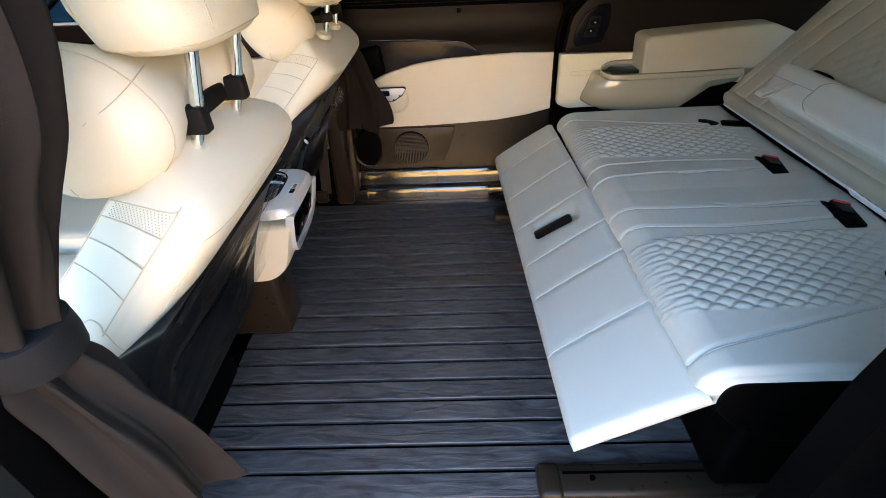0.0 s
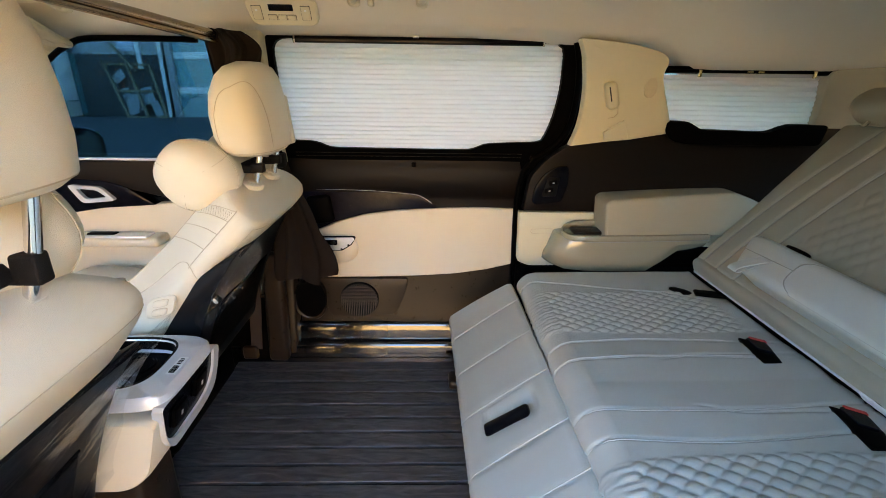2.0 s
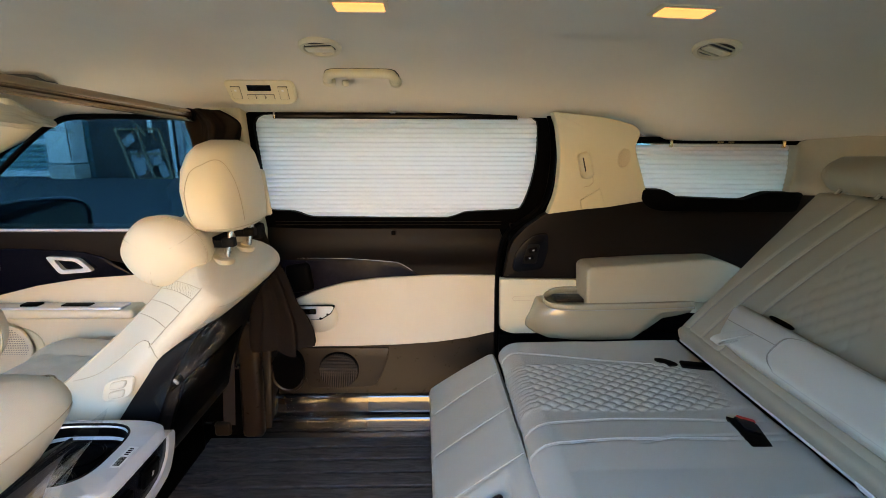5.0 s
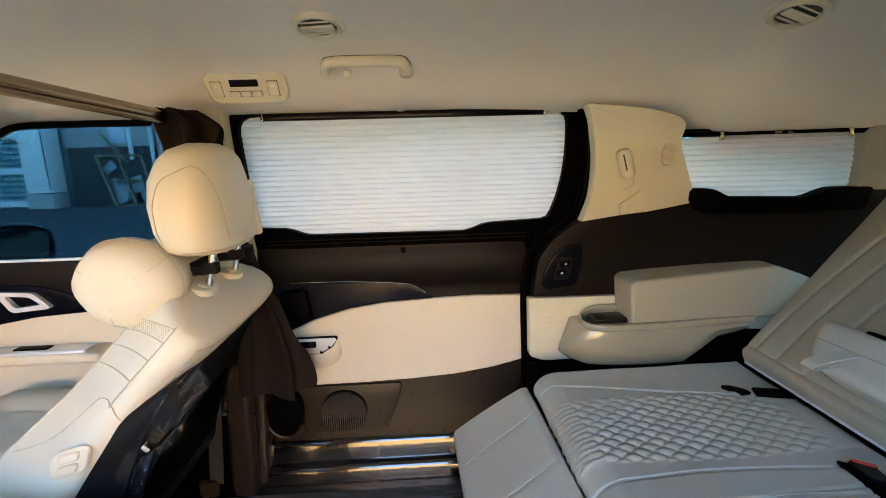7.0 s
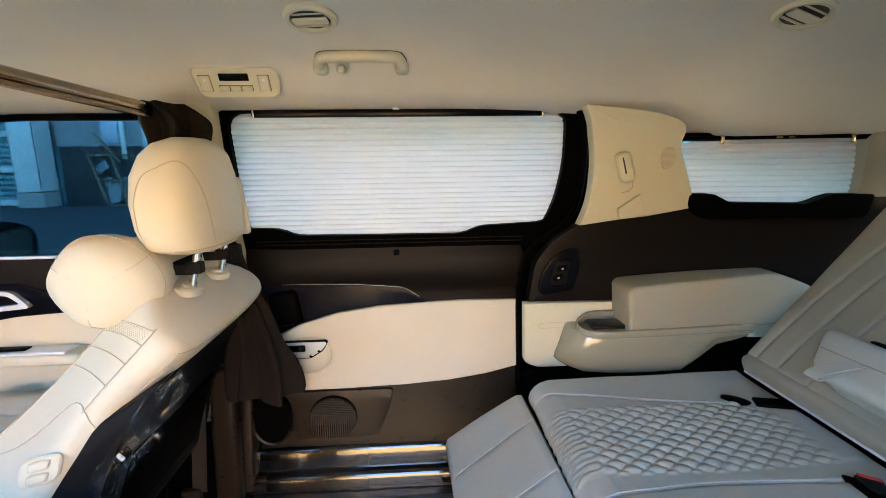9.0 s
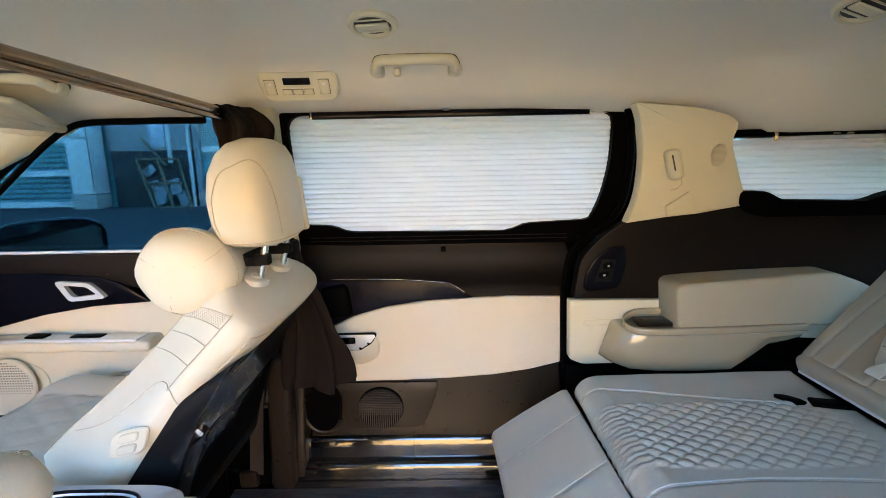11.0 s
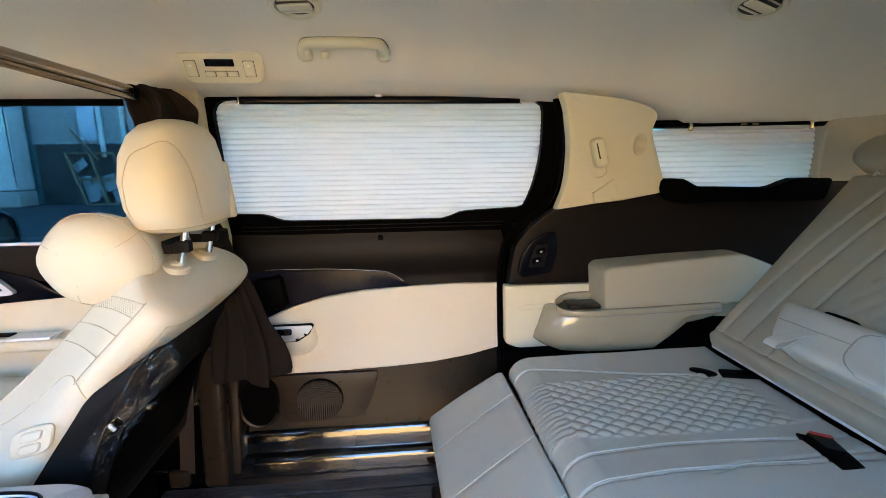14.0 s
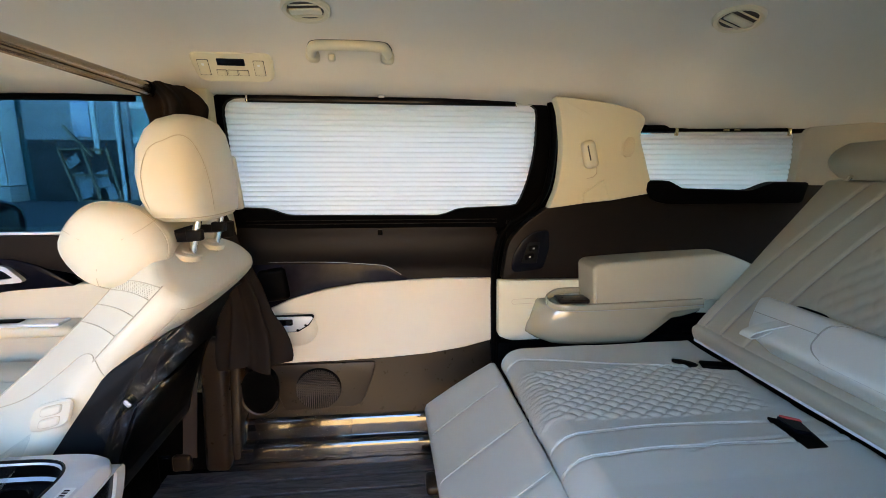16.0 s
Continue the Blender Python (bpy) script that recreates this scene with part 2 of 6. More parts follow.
def panel(poly, yfun, depth, cuts=(), bevel=0.0, bm=None):
    """A slab seen from the cabin: a polygon in x and z, laid on y = yfun(x, z), depth metres thick away from the cabin."""
    own = bmesh.new()
    own.faces.new([own.verts.new((p[0], 0, p[1])) for p in poly])
    for z in cuts:
        bmesh.ops.bisect_plane(own, geom=own.verts[:] + own.edges[:] + own.faces[:], plane_co=(0, 0, z), plane_no=(0, 0, 1))
    xs = [v.co.x for v in own.verts]
    x0, x1 = min(xs), max(xs)
    k = max(1, int((x1 - x0) / 0.15))
    for i in range(1, k):
        bmesh.ops.bisect_plane(own, geom=own.verts[:] + own.edges[:] + own.faces[:], plane_co=(x0 + (x1 - x0) * i / k, 0, 0), plane_no=(1, 0, 0))
    front = own.faces[:]
    ext = bmesh.ops.extrude_face_region(own, geom=front)
    back = [v for v in ext["geom"] if isinstance(v, bmesh.types.BMVert)]
    backset = set(back)
    for v in own.verts:
        y = yfun(v.co.x, v.co.z)
        v.co.y = y + depth if v in backset else y
    if bevel:
        bmesh.ops.recalc_face_normals(own, faces=own.faces)
        edges = [e for e in own.edges if len(e.link_faces) == 2 and e.calc_face_angle(0) > 0.9 and not (e.verts[0] in backset or e.verts[1] in backset)]
        bmesh.ops.bevel(own, geom=edges, offset=bevel, segments=3, profile=0.5, affect="EDGES")
    if bm is None:
        return own
    me = bpy.data.meshes.new("join")
    own.to_mesh(me)
    own.free()
    bm.from_mesh(me)
    bpy.data.meshes.remove(me)
    return bm


def frame_panel(outer, inner, yfun, depth, bm=None):
    """A band between two closed outlines with the same number of points."""
    bm = bm or bmesh.new()
    loops = []
    for poly, d in ((inner, depth), (inner, 0.0), (outer, 0.0), (outer, depth)):
        loops.append([Vector((p[0], yfun(p[0], p[1]) + d, p[1])) for p in poly])
    loops.append(loops[0])
    rows = [[bm.verts.new(p) for p in loop] for loop in loops[:4]]
    n = len(rows[0])
    for a, b in zip(rows, rows[1:] + rows[:1]):
        for i in range(n):
            j = (i + 1) % n
            bm.faces.new((a[i], a[j], b[j], b[i]))
    return bm


def resample(poly, n):
    """n points evenly spread along a closed outline."""
    pts = [Vector(p) for p in poly]
    pts.append(pts[0])
    lens = [0.0]
    for a, b in zip(pts, pts[1:]):
        lens.append(lens[-1] + (b - a).length)
    out, k = [], 0
    for i in range(n):
        s = lens[-1] * i / n
        while lens[k + 1] < s:
            k += 1
        f = (s - lens[k]) / max(1e-9, lens[k + 1] - lens[k])
        out.append(pts[k].lerp(pts[k + 1], f))
    return out


def sweep(profile, ys, shift=None, bm=None, caps=True):
    """A closed profile in x and z, swept along y; shift(i, y) moves a point out along the profile's normal."""
    n = len(profile)
    P = [Vector((p[0], 0, p[1])) for p in profile]
    N = []
    for i in range(n):
        d = (P[(i + 1) % n] - P[i - 1]).normalized()
        N.append(Vector((-d.z, 0, d.x)))
    loops = []
    for y in ys:
        loops.append([P[i] + N[i] * (shift(i, y) if shift else 0) + Vector((0, y, 0)) for i in range(n)])
    return loft(loops, caps, bm)


MID = 1.84   # the van's middle line

# ---- the shell of the van ----
DOOR = [(0.0, 2.590), (0.14, 2.600), (0.20, 2.615), (0.35, 2.635), (0.60, 2.655), (0.78, 2.650), (1.18, 2.548), (1.30, 2.500)]
QUART = [(0.0, 2.56), (0.60, 2.57), (0.80, 2.56), (0.90, 2.525), (1.10, 2.495), (1.20, 2.46)]
LEVELS = (0.14, 0.2, 0.28, 0.35, 0.45, 0.6, 0.7, 0.78, 0.86, 0.94, 1.02, 1.1)


def door_y(x, z, d=0.0):
    return lerp_table(DOOR, z) + d


def quarter_y(x, z, d=0.0):
    return lerp_table(QUART, z) - 0.10 * max(0.0, min(1.0, (x - 0.9) / 0.6)) + d


def on(fun, d):
    return lambda x, z: fun(x, z) + d


def near(fun, d=0.0):
    return lambda x, z: 2 * MID - fun(x, z) - d


ROOF = [(0.0, 1.345), (0.30, 1.330), (0.42, 1.305), (0.50, 1.277), (0.555, 1.248), (0.60, 1.203), (0.64, 1.186), (0.74, 1.165), (0.80, 1.145)]


def roof_z(x, y):
    back = max(0.0, min(1.0, (x - 0.80) / 0.18))
    back = back * back * (3 - 2 * back)
    d = abs(y - MID) + 0.075 * back
    e = max(0.0, min(1.0, (abs(y - MID) - 0.36) / 0.25))
    return lerp_table(ROOF, d) - 0.055 * back * e * e * (3 - 2 * e) - 0.035 * max(0.0, x - 0.2) - 0.05 * max(0.0, -0.6 - x)


def build_ceiling():
    bm = bmesh.new()
    xs = [-1.45 + 0.05 * i for i in range(74)]
    ys = [MID - 0.72 + 0.03 * j for j in range(49)]
    low = [[bm.verts.new((x, y, roof_z(x, y))) for y in ys] for x in xs]
    top = [[bm.verts.new((x, y, roof_z(x, y) + 0.05)) for y in ys] for x in xs]
    for g in (low, top):
        for a, b in zip(g, g[1:]):
            for j in range(len(ys) - 1):
                bm.faces.new((a[j], a[j + 1], b[j + 1], b[j]))
    n, k = len(xs), len(ys)
    for i in range(n - 1):
        for j in (0, k - 1):
            bm.faces.new((low[i][j], low[i + 1][j], top[i + 1][j], top[i][j]))
    for j in range(k - 1):
        for i in (0, n - 1):
            bm.faces.new((low[i][j], low[i][j + 1], top[i][j + 1], top[i][j]))
    solo("ceiling", bm, headliner, "beige cloth headliner, curved down at the sides", "ceiling", kind="structure", smooth=60)
    bm = bmesh.new()
    rbox(bm, (0.4, MID, 1.43), (3.9, 1.5, 0.05), 0.02)
    solo("roof_skin", bm, body_paint, "dark painted metal roof of the van", "roof", kind="structure")


build_ceiling()

PITCH, PLANK_END = 0.0656, 2.556
floor = thing("floor", (0.2, MID, -0.03), "dark wood-look plank floor with narrow boards", "floor", kind="structure")
part("subfloor", box((0.35, MID, -0.045), (3.9, 1.66, 0.06), 0.005), black_trim, floor)
_bm = box((0, 0, 0), (1.95, PITCH - 0.0105, 0.012), 0.0012, 1)
plank_mesh = finish(_bm, "plank", plank_wood)


def lay_planks():
    for i in range(24):
        ob = new("plank", plank_mesh)
        ob.parent = floor
        ob.matrix_parent_inverse = Matrix.Translation(-floor.location)
        ob.location = (0.37, PLANK_END - PITCH * (i + 0.5), -0.006 + 0.0006 * math.sin(i * 2.7))


lay_planks()


def wall_piece(name, poly, yfun, depth, mat, parent, label="", bevel=0.004, cuts=LEVELS):
    zs = [p[1] for p in poly]
    return part(name, panel(poly, yfun, depth, [c for c in cuts if min(zs) < c < max(zs)], bevel), mat, parent, label)


# far sliding door
def build_jamb():
    """Black body metal behind the seal, between the door window and the rear pillar."""
    solo("door_jamb", panel(rounded([(0.595, 1.22), (0.74, 1.22), (0.74, 0.76), (0.50, 0.76), (0.52, 0.80), (0.585, 0.86), (0.605, 0.98), (0.605, 1.10)], 0.02), on(door_y, 0.012), 0.03, LEVELS), black_trim, "black door jamb behind the rubber seal", "door jamb", kind="structure")


build_jamb()


def build_sliding_door():
    door = thing("sliding_door", (0.05, 2.66, 0.14), "closed sliding door with cream insert, brown trim and dark window frame", "car door")
    wall_piece("door_skin", [(-0.42, 0.02), (0.62, 0.02), (0.62, 0.78), (-0.42, 0.78)], on(door_y, 0.075), 0.04, black_trim, door, bevel=0)
    # brown upper panel and lower panel
    wall_piece("upper_panel", rounded([(-0.40, 0.62), (-0.1, 0.56), (0.470, 0.56), (0.476, 0.74), (0.462, 0.792), (-0.40, 0.792)], 0.01), lambda x, z: door_y(x, z) - 0.018 * math.sin(math.pi * max(0.0, min(1.0, (z - 0.64) / 0.15))), 0.05, brown_trim, door, "dark brown soft upper panel", cuts=[0.58 + 0.0125 * i for i in range(18)])
    wall_piece("lower_panel", rounded([(-0.36, 0.13), (0.47, 0.13), (0.455, 0.43), (0.1, 0.40), (-0.36, 0.40)], 0.012), on(door_y, 0.006), 0.05, brown_mid, door, "dark brown lower panel")
    # cream insert with a curved top edge
    top = [Vector(p) for p in ((-0.36, 0.475), (-0.28, 0.515), (-0.20, 0.550), (-0.10, 0.577), (0.02, 0.594), (0.16, 0.602), (0.30, 0.606), (0.458, 0.603))]
    low = [Vector(p) for p in ((0.458, 0.388), (0.36, 0.365), (0.24, 0.348), (0.10, 0.339), (-0.08, 0.334), (-0.36, 0.332))]
    wall_piece("insert", rounded([*[p.to_tuple() for p in top], *[p.to_tuple() for p in low]], 0.006, 2), on(door_y, -0.012), 0.04, leather, door, "cream leather door insert", 0.006)
    # piano-black band
    band = [(-0.34, 0.672), (-0.1, 0.668), (0.08, 0.655), (0.115, 0.645), (0.178, 0.602), (0.02, 0.597), (-0.10, 0.580), (-0.21, 0.548), (-0.34, 0.49)]
    wall_piece("decor_band", rounded(band, 0.012, 3), on(door_y, -0.008), 0.03, band_black, door, "glossy black patterned band", 0.003)
    part("band_edge", tube([(x, door_y(x, z) - 0.010, z) for x, z in bez([(-0.30, 0.672), (-0.1, 0.669), (0.07, 0.657), (0.112, 0.647), (0.150, 0.622)], 6)], 0.0011, 6), satin, door, "thin bright edge line")
    # cup behind the inner handle
    part("handle_cup", box((-0.260, 2.640, 0.597), (0.092, 0.03, 0.108), 0.016, 4, ry(-8)), black_trim, door, "black recessed inner handle cup")
    # pull with window switch
    pull = part("pull_cup", loft([ring((-0.21, 2.645 + d, 0.445 - 0.5 * d), (1, 0, 0), (0, 0.15, 1), a, b, 32, 2.4) for d, a, b in ((0.01, 0.094, 0.070), (-0.004, 0.090, 0.065), (-0.014, 0.084, 0.056), (-0.022, 0.076, 0.042), (-0.027, 0.066, 0.026))]), leather, door, "cream moulded pull cup")
    outline = [(-0.30, 0.499), (-0.140, 0.4995), (-0.1345, 0.493), (-0.150, 0.472), (-0.187, 0.4495), (-0.30, 0.4485)]
    part("plate_gap", panel(rounded([(x + (0.003 if x > -0.2 else 0), z + (0.0025 if z > 0.48 else -0.0025)) for x, z in outline], 0.005, 3), lambda x, z: 2.606, 0.012, (), 0), black_trim, pull)
    part("switch_plate", panel(rounded(outline, 0.004, 3), lambda x, z: 2.603, 0.02, (), 0.002), bright_satin, pull, "bright metal switch plate")
    part("window_switch", box((-0.250, 2.601, 0.4815), (0.104, 0.010, 0.020), 0.004), black_gloss, pull)
    part("switch_key", loft([ring((-0.212, y, 0.482), (1, 0, 0), (0, 0, 1), a, a * 0.8, 16, 2) for y, a in ((2.5962, 0.009), (2.5945, 0.0085), (2.5942, 0.005))]), shell, pull)
    for x, z in ((-0.250, 0.4525), (-0.184, 0.4545), (-0.158, 0.4700)):
        part("plate_notch", box((x, 2.6025, z), (0.009, 0.004, 0.006), 0.001, 1, ry(30)), black_trim, pull)
    # small pull tab hanging in the handle cup
    tab = part("pull_tab", box((-0.297, 2.596, 0.585), (0.010, 0.006, 0.085), 0.002, 2, ry(-14)), satin, door, "thin silver pull tab")
    part("tab_tip", box((-0.307, 2.594, 0.622), (0.011, 0.007, 0.016), 0.002, 2, ry(-14)), material("yellow_tip", (0.72, 0.55, 0.08), 0.5), tab, "yellow tip")
    # speaker
    sp = [(-0.30, 0.325), (0.063, 0.325), (0.045, 0.260), (0.018, 0.195), (-0.005, 0.178), (-0.24, 0.172)]
    wall_piece("speaker_panel", rounded(sp, 0.015, 3), on(door_y, -0.004), 0.02, brown_mid, door, bevel=0.002)
    cx, cz, r = -0.130, 0.242, 0.076
    grille = part("speaker_grille", loft([ring((cx, door_y(0, cz) - d, cz), (1, 0, 0), (0, 0.08, 1), rr, rr * 0.92, 28, 2) for d, rr in ((0.002, r), (0.010, r * 0.98), (0.012, r * 0.9))]), black_trim, door, "round mesh speaker grille")
    bars = bmesh.new()
    for i in range(-10, 11):
        q = i * 0.0068
        h = math.sqrt(max(0, 0.072 ** 2 - q * q))
        if h > 0.012:
            rbox(bars, (cx + q, door_y(0, cz) - 0.0135, cz), (0.0026, 0.004, 2 * h * 0.92), 0, 1, rx_(-5))
            rbox(bars, (cx, door_y(0, cz) - 0.0135 - 0.08 * q, cz + q * 0.92), (2 * h, 0.004, 0.0026), 0, 1)
    tagged(part("grille_mesh", bars, material("grille_brown", (0.042, 0.030, 0.022), 0.4), grille), kind="stuff")
    # round map-pocket lip
    part("pocket_lip", tube([(-0.315 + 0.058 * math.cos(w), 2.598, 0.235 + 0.066 * math.sin(w)) for w in (math.pi * (0.95 + 0.95 * k / 20) for k in range(21))], 0.007, 8), brown_mid, door, "curved rim of the door pocket")
    # solid black plug stands in for the shaded hollow of the pocket
    part("pocket", loft([ring((-0.315, y, 0.25), (1, 0, 0), (0, 0, 1), 0.058, 0.075, 24, 2.4) for y in (2.594, 2.64)]), black_trim, door)
    # window surround
    glass_in = [(-0.348, 1.166), (0.566, 1.160), (0.575, 1.02), (0.560, 0.92), (0.535, 0.85), (0.34, 0.842), (0.285, 0.818), (-0.205, 0.822), (-0.26, 0.845), (-0.352, 0.848)]
    ring_in = resample(rounded(glass_in, [0.045, 0.03, 0.05, 0.05, 0.015, 0.02, 0.02, 0.02, 0.02, 0.01], 4), 120)
    outer = [(-0.378, 1.184), (0.600, 1.184), (0.665, 1.13), (0.685, 1.02), (0.672, 0.89), (0.580, 0.79), (0.47, 0.775), (0.25, 0.778), (-0.205, 0.778), (-0.38, 0.785)]
    ring_out = resample(rounded(outer, [0.06, 0.05, 0.05, 0.05, 0.06, 0.05, 0.02, 0.01, 0.01, 0.01], 4), 120)
    part("window_frame", frame_panel(ring_out, ring_in, on(door_y, -0.004), 0.05), black_trim, door, "black window surround with stepped ledge")
    for k, z in enumerate((0.806, 0.794)):
        part("ledge_groove", tube([(x, door_y(x, z) - 0.005, z) for x in np.linspace(-0.33, 0.47, 12)], 0.0016, 6), brown_trim, door)
    part("blind_catch", box((0.085, 2.640, 0.765), (0.016, 0.012, 0.018), 0.003), black_trim, door)
    gl = panel(rounded([(-0.37, 1.17), (0.60, 1.17), (0.62, 0.95), (0.56, 0.81), (-0.37, 0.80)], 0.03), on(door_y, 0.045), 0.004, LEVELS[7:])
    g = part("window_pane", gl, blind_glass, door, "clear window glass behind the blind")
    g.visible_shadow = False
    return door


build_sliding_door()


def pleated(outline_left, outline_right, top, bottom_of, yfun, pitch, amp):
    """A pleated blind: full rounded folds with a narrow crease between them."""
    bm = bmesh.new()
    xs_n = 48
    levels = []
    z = top
    while z > 0.78:
        levels += [(z - pitch * g, amp * o) for g, o in ((0.0, 1.0), (0.14, -0.25), (0.34, -0.85), (0.58, -1.0), (0.84, -0.5))]
        z -= pitch
    rows = []
    for z, o in levels:
        row = []
        for i in range(xs_n + 1):
            x = outline_left(z) + (outline_right(z) - outline_left(z)) * i / xs_n
            zz = max(z, bottom_of(x))
            row.append(bm.verts.new((x, yfun(x, zz) + o, zz)))
        rows.append(row)
    for a, b in zip(rows, rows[1:]):
        for i in range(xs_n):
            if (a[i].co - b[i].co).length > 1e-5 or (a[i + 1].co - b[i + 1].co).length > 1e-5:
                bm.faces.new((a[i], a[i + 1], b[i + 1], b[i]))
    bmesh.ops.remove_doubles(bm, verts=bm.verts, dist=1e-5)
    return bm


def build_blinds():
    b = thing("window_blind", (0.1, 2.62, 0.82), "white pleated blind pulled down over the sliding-door window", "blind")
    lo = [(-0.36, 0.838), (-0.27, 0.838), (-0.20, 0.812), (0.28, 0.808), (0.35, 0.836), (0.6, 0.845)]
    part("fabric", pleated(lambda z: -0.362, lambda z: lerp_table([(0.80, 0.53), (0.85, 0.545), (0.95, 0.575), (1.05, 0.585), (1.2, 0.578)], z), 1.172, lambda x: lerp_table(lo, x), on(door_y, 0.020), 0.0152, 0.0026), shade_cloth, b, smooth=50)
    part("head_rail", box((0.110, door_y(0, 1.165) - 0.010, 1.162), (0.775, 0.016, 0.020), 0.005), black_gloss, b, "slim glossy black head rail")
    part("rail_line", box((0.110, door_y(0, 1.16) - 0.0180, 1.158), (0.765, 0.002, 0.002), 0), satin, b)
    for x in (-0.272, 0.495):
        part("clip", box((x, door_y(0, 1.16) - 0.016, 1.162), (0.005, 0.008, 0.024), 0.002), chrome, b, "small bright clip")
    part("knob", box((0.10, door_y(0, 1.17) - 0.018, 1.173), (0.02, 0.008, 0.008), 0.003), satin, b)
    q = thing("quarter_blind", (1.15, 2.52, 0.91), "white pleated blind in the rear quarter window", "blind")
    lo2 = [(0.85, 0.930), (0.965, 0.930), (1.012, 0.905), (1.212, 0.902), (1.275, 0.930), (1.5, 0.93)]
    part("fabric", pleated(lambda z: 0.82, lambda z: 1.345 - 0.20 * (z - 0.93), 1.076, lambda x: lerp_table(lo2, x), on(quarter_y, 0.018), 0.0152, 0.0026), shade_cloth, q, smooth=50)
    part("dark_strip", tube([(x, quarter_y(x, 1.09) - 0.004, 1.086) for x in (0.88, 1.0, 1.12, 1.29)], 0.0055, 8), black_trim, q, "black strip over the blind")
    part("head_rail", tube([(x, quarter_y(x, 1.088) - 0.008, 1.0745) for x in (0.965, 1.12, 1.285)], 0.0055, 10), satin, q, "slim metal rail")
    for x in (0.965, 1.280):
        part("clip", box((x, quarter_y(x, 1.09) - 0.013, 1.079), (0.010, 0.010, 0.022), 0.003), brass, q, "small brass clip")
    for x in (1.135, 1.105):
        part("pull_tab", box((x, quarter_y(x, 1.09) - 0.013, 1.084), (0.018, 0.006, 0.005), 0.002), brass, q)


build_blinds()


# far rear quarter
def build_quarter(fun, sign, name):
    w = thing(name, (1.0, 2.56 if sign > 0 else 2 * MID - 2.56, 0.0), "rear side wall with brown and cream trim", "wall", kind="structure")
    far = sign > 0

    def piece(n, poly, d, depth, mat, label="", bevel=0.004):
        yf = on(fun, d) if far else near(fun, d)
        return wall_piece(n, poly, yf, depth if far else -depth, mat, w, label, bevel)

    piece("outer_skin", [(0.50, 0.0), (2.15, 0.0), (2.15, 0.80), (0.50, 0.80)], 0.06, 0.04, black_trim, bevel=0)
    piece("lower_trim", rounded([(0.468, 0.02), (2.1, 0.02), (2.1, 0.45), (0.60, 0.40), (0.468, 0.40)], 0.01), 0.006, 0.03, black_trim)
    piece("cream_panel", rounded([(0.462, 0.614), (1.3, 0.606), (1.3, 0.50), (0.72, 0.50), (0.66, 0.412), (0.505, 0.410), (0.466, 0.428)], [0.005, 0.01, 0.01, 0.02, 0.02, 0.02, 0.01]), -0.008, 0.03, beige_plastic, "cream moulded side panel")
    piece("brown_panel", rounded([(0.475, 0.618), (2.1, 0.60), (2.1, 0.93), (1.36, 0.93), (1.34, 0.885), (0.95, 0.885), (0.93, 0.896), (0.80, 0.876), (0.607, 0.852), (0.54, 0.80), (0.49, 0.74)], [0.004, 0, 0, 0.005, 0.005, 0.005, 0.01, 0.01, 0.02, 0.03, 0.03]), -0.004, 0.04, brown_trim, "dark brown upper side trim")
    c = [(0.607, 0.850), (0.72, 0.866), (0.80, 0.874), (0.928, 0.898), (0.905, 0.96), (0.858, 1.07), (0.872, 1.112), (0.845, 1.134), (0.77, 1.154), (0.68, 1.164), (0.585, 1.172), (0.608, 1.13), (0.628, 1.04), (0.628, 0.93)]
    piece("pillar_trim", rounded(c, [0.004, 0.002, 0.002, 0.01, 0.03, 0.03, 0.02, 0.03, 0.04, 0.04, 0.01, 0.03, 0.05, 0.05]), -0.016, 0.04, beige_plastic, "pale beige pillar trim")
    piece("window_ledge", rounded([(0.905, 0.90), (0.935, 0.872), (0.98, 0.862), (1.34, 0.868), (1.37, 0.87), (1.37, 0.934), (1.272, 0.934), (1.212, 0.908), (1.012, 0.912), (0.968, 0.936), (0.905, 0.936)], 0.012, 3), -0.022, 0.04, black_trim, "black stepped window ledge")
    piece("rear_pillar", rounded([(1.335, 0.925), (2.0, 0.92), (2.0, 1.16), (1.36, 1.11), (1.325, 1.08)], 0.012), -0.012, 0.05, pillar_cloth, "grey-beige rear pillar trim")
    piece("window_head", [(0.80, 1.080), (1.40, 1.076), (1.42, 1.10), (0.80, 1.10)], 0.0, 0.04, black_trim)
    g = piece("quarter_pane", [(0.85, 0.86), (1.42, 0.86), (1.42, 1.11), (0.85, 1.12)], 0.05, 0.004, blind_glass, bevel=0)
    g.visible_shadow = False
    return w, piece


far_quarter, qpiece = build_quarter(quarter_y, 1, "wall_far")
near_quarter = thing("wall_near", (1.3, 1.10, 0.0), "dark rear side wall beside the open doorway", "wall", kind="structure")
wall_piece("side_trim", [(0.49, 0.0), (2.15, 0.0), (2.15, 0.90), (0.57, 0.90), (0.50, 0.60)], near(quarter_y, 0.02), -0.05, black_trim, near_quarter, bevel=0)
wall_piece("pillar_trim", [(0.56, 0.88), (0.96, 0.88), (0.90, 1.20), (0.55, 1.20)], near(quarter_y, 0.0), -0.05, beige_plastic, near_quarter, bevel=0)
wall_piece("rear_pillar", [(1.37, 0.90), (2.1, 0.90), (2.1, 1.2), (1.37, 1.16)], near(quarter_y, 0.0), -0.05, headliner, near_quarter, bevel=0)
wall_piece("window_pane", [(0.90, 0.88), (1.42, 0.88), (1.42, 1.16), (0.88, 1.16)], near(quarter_y, 0.05), -0.004, dark_glass, near_quarter, bevel=0)


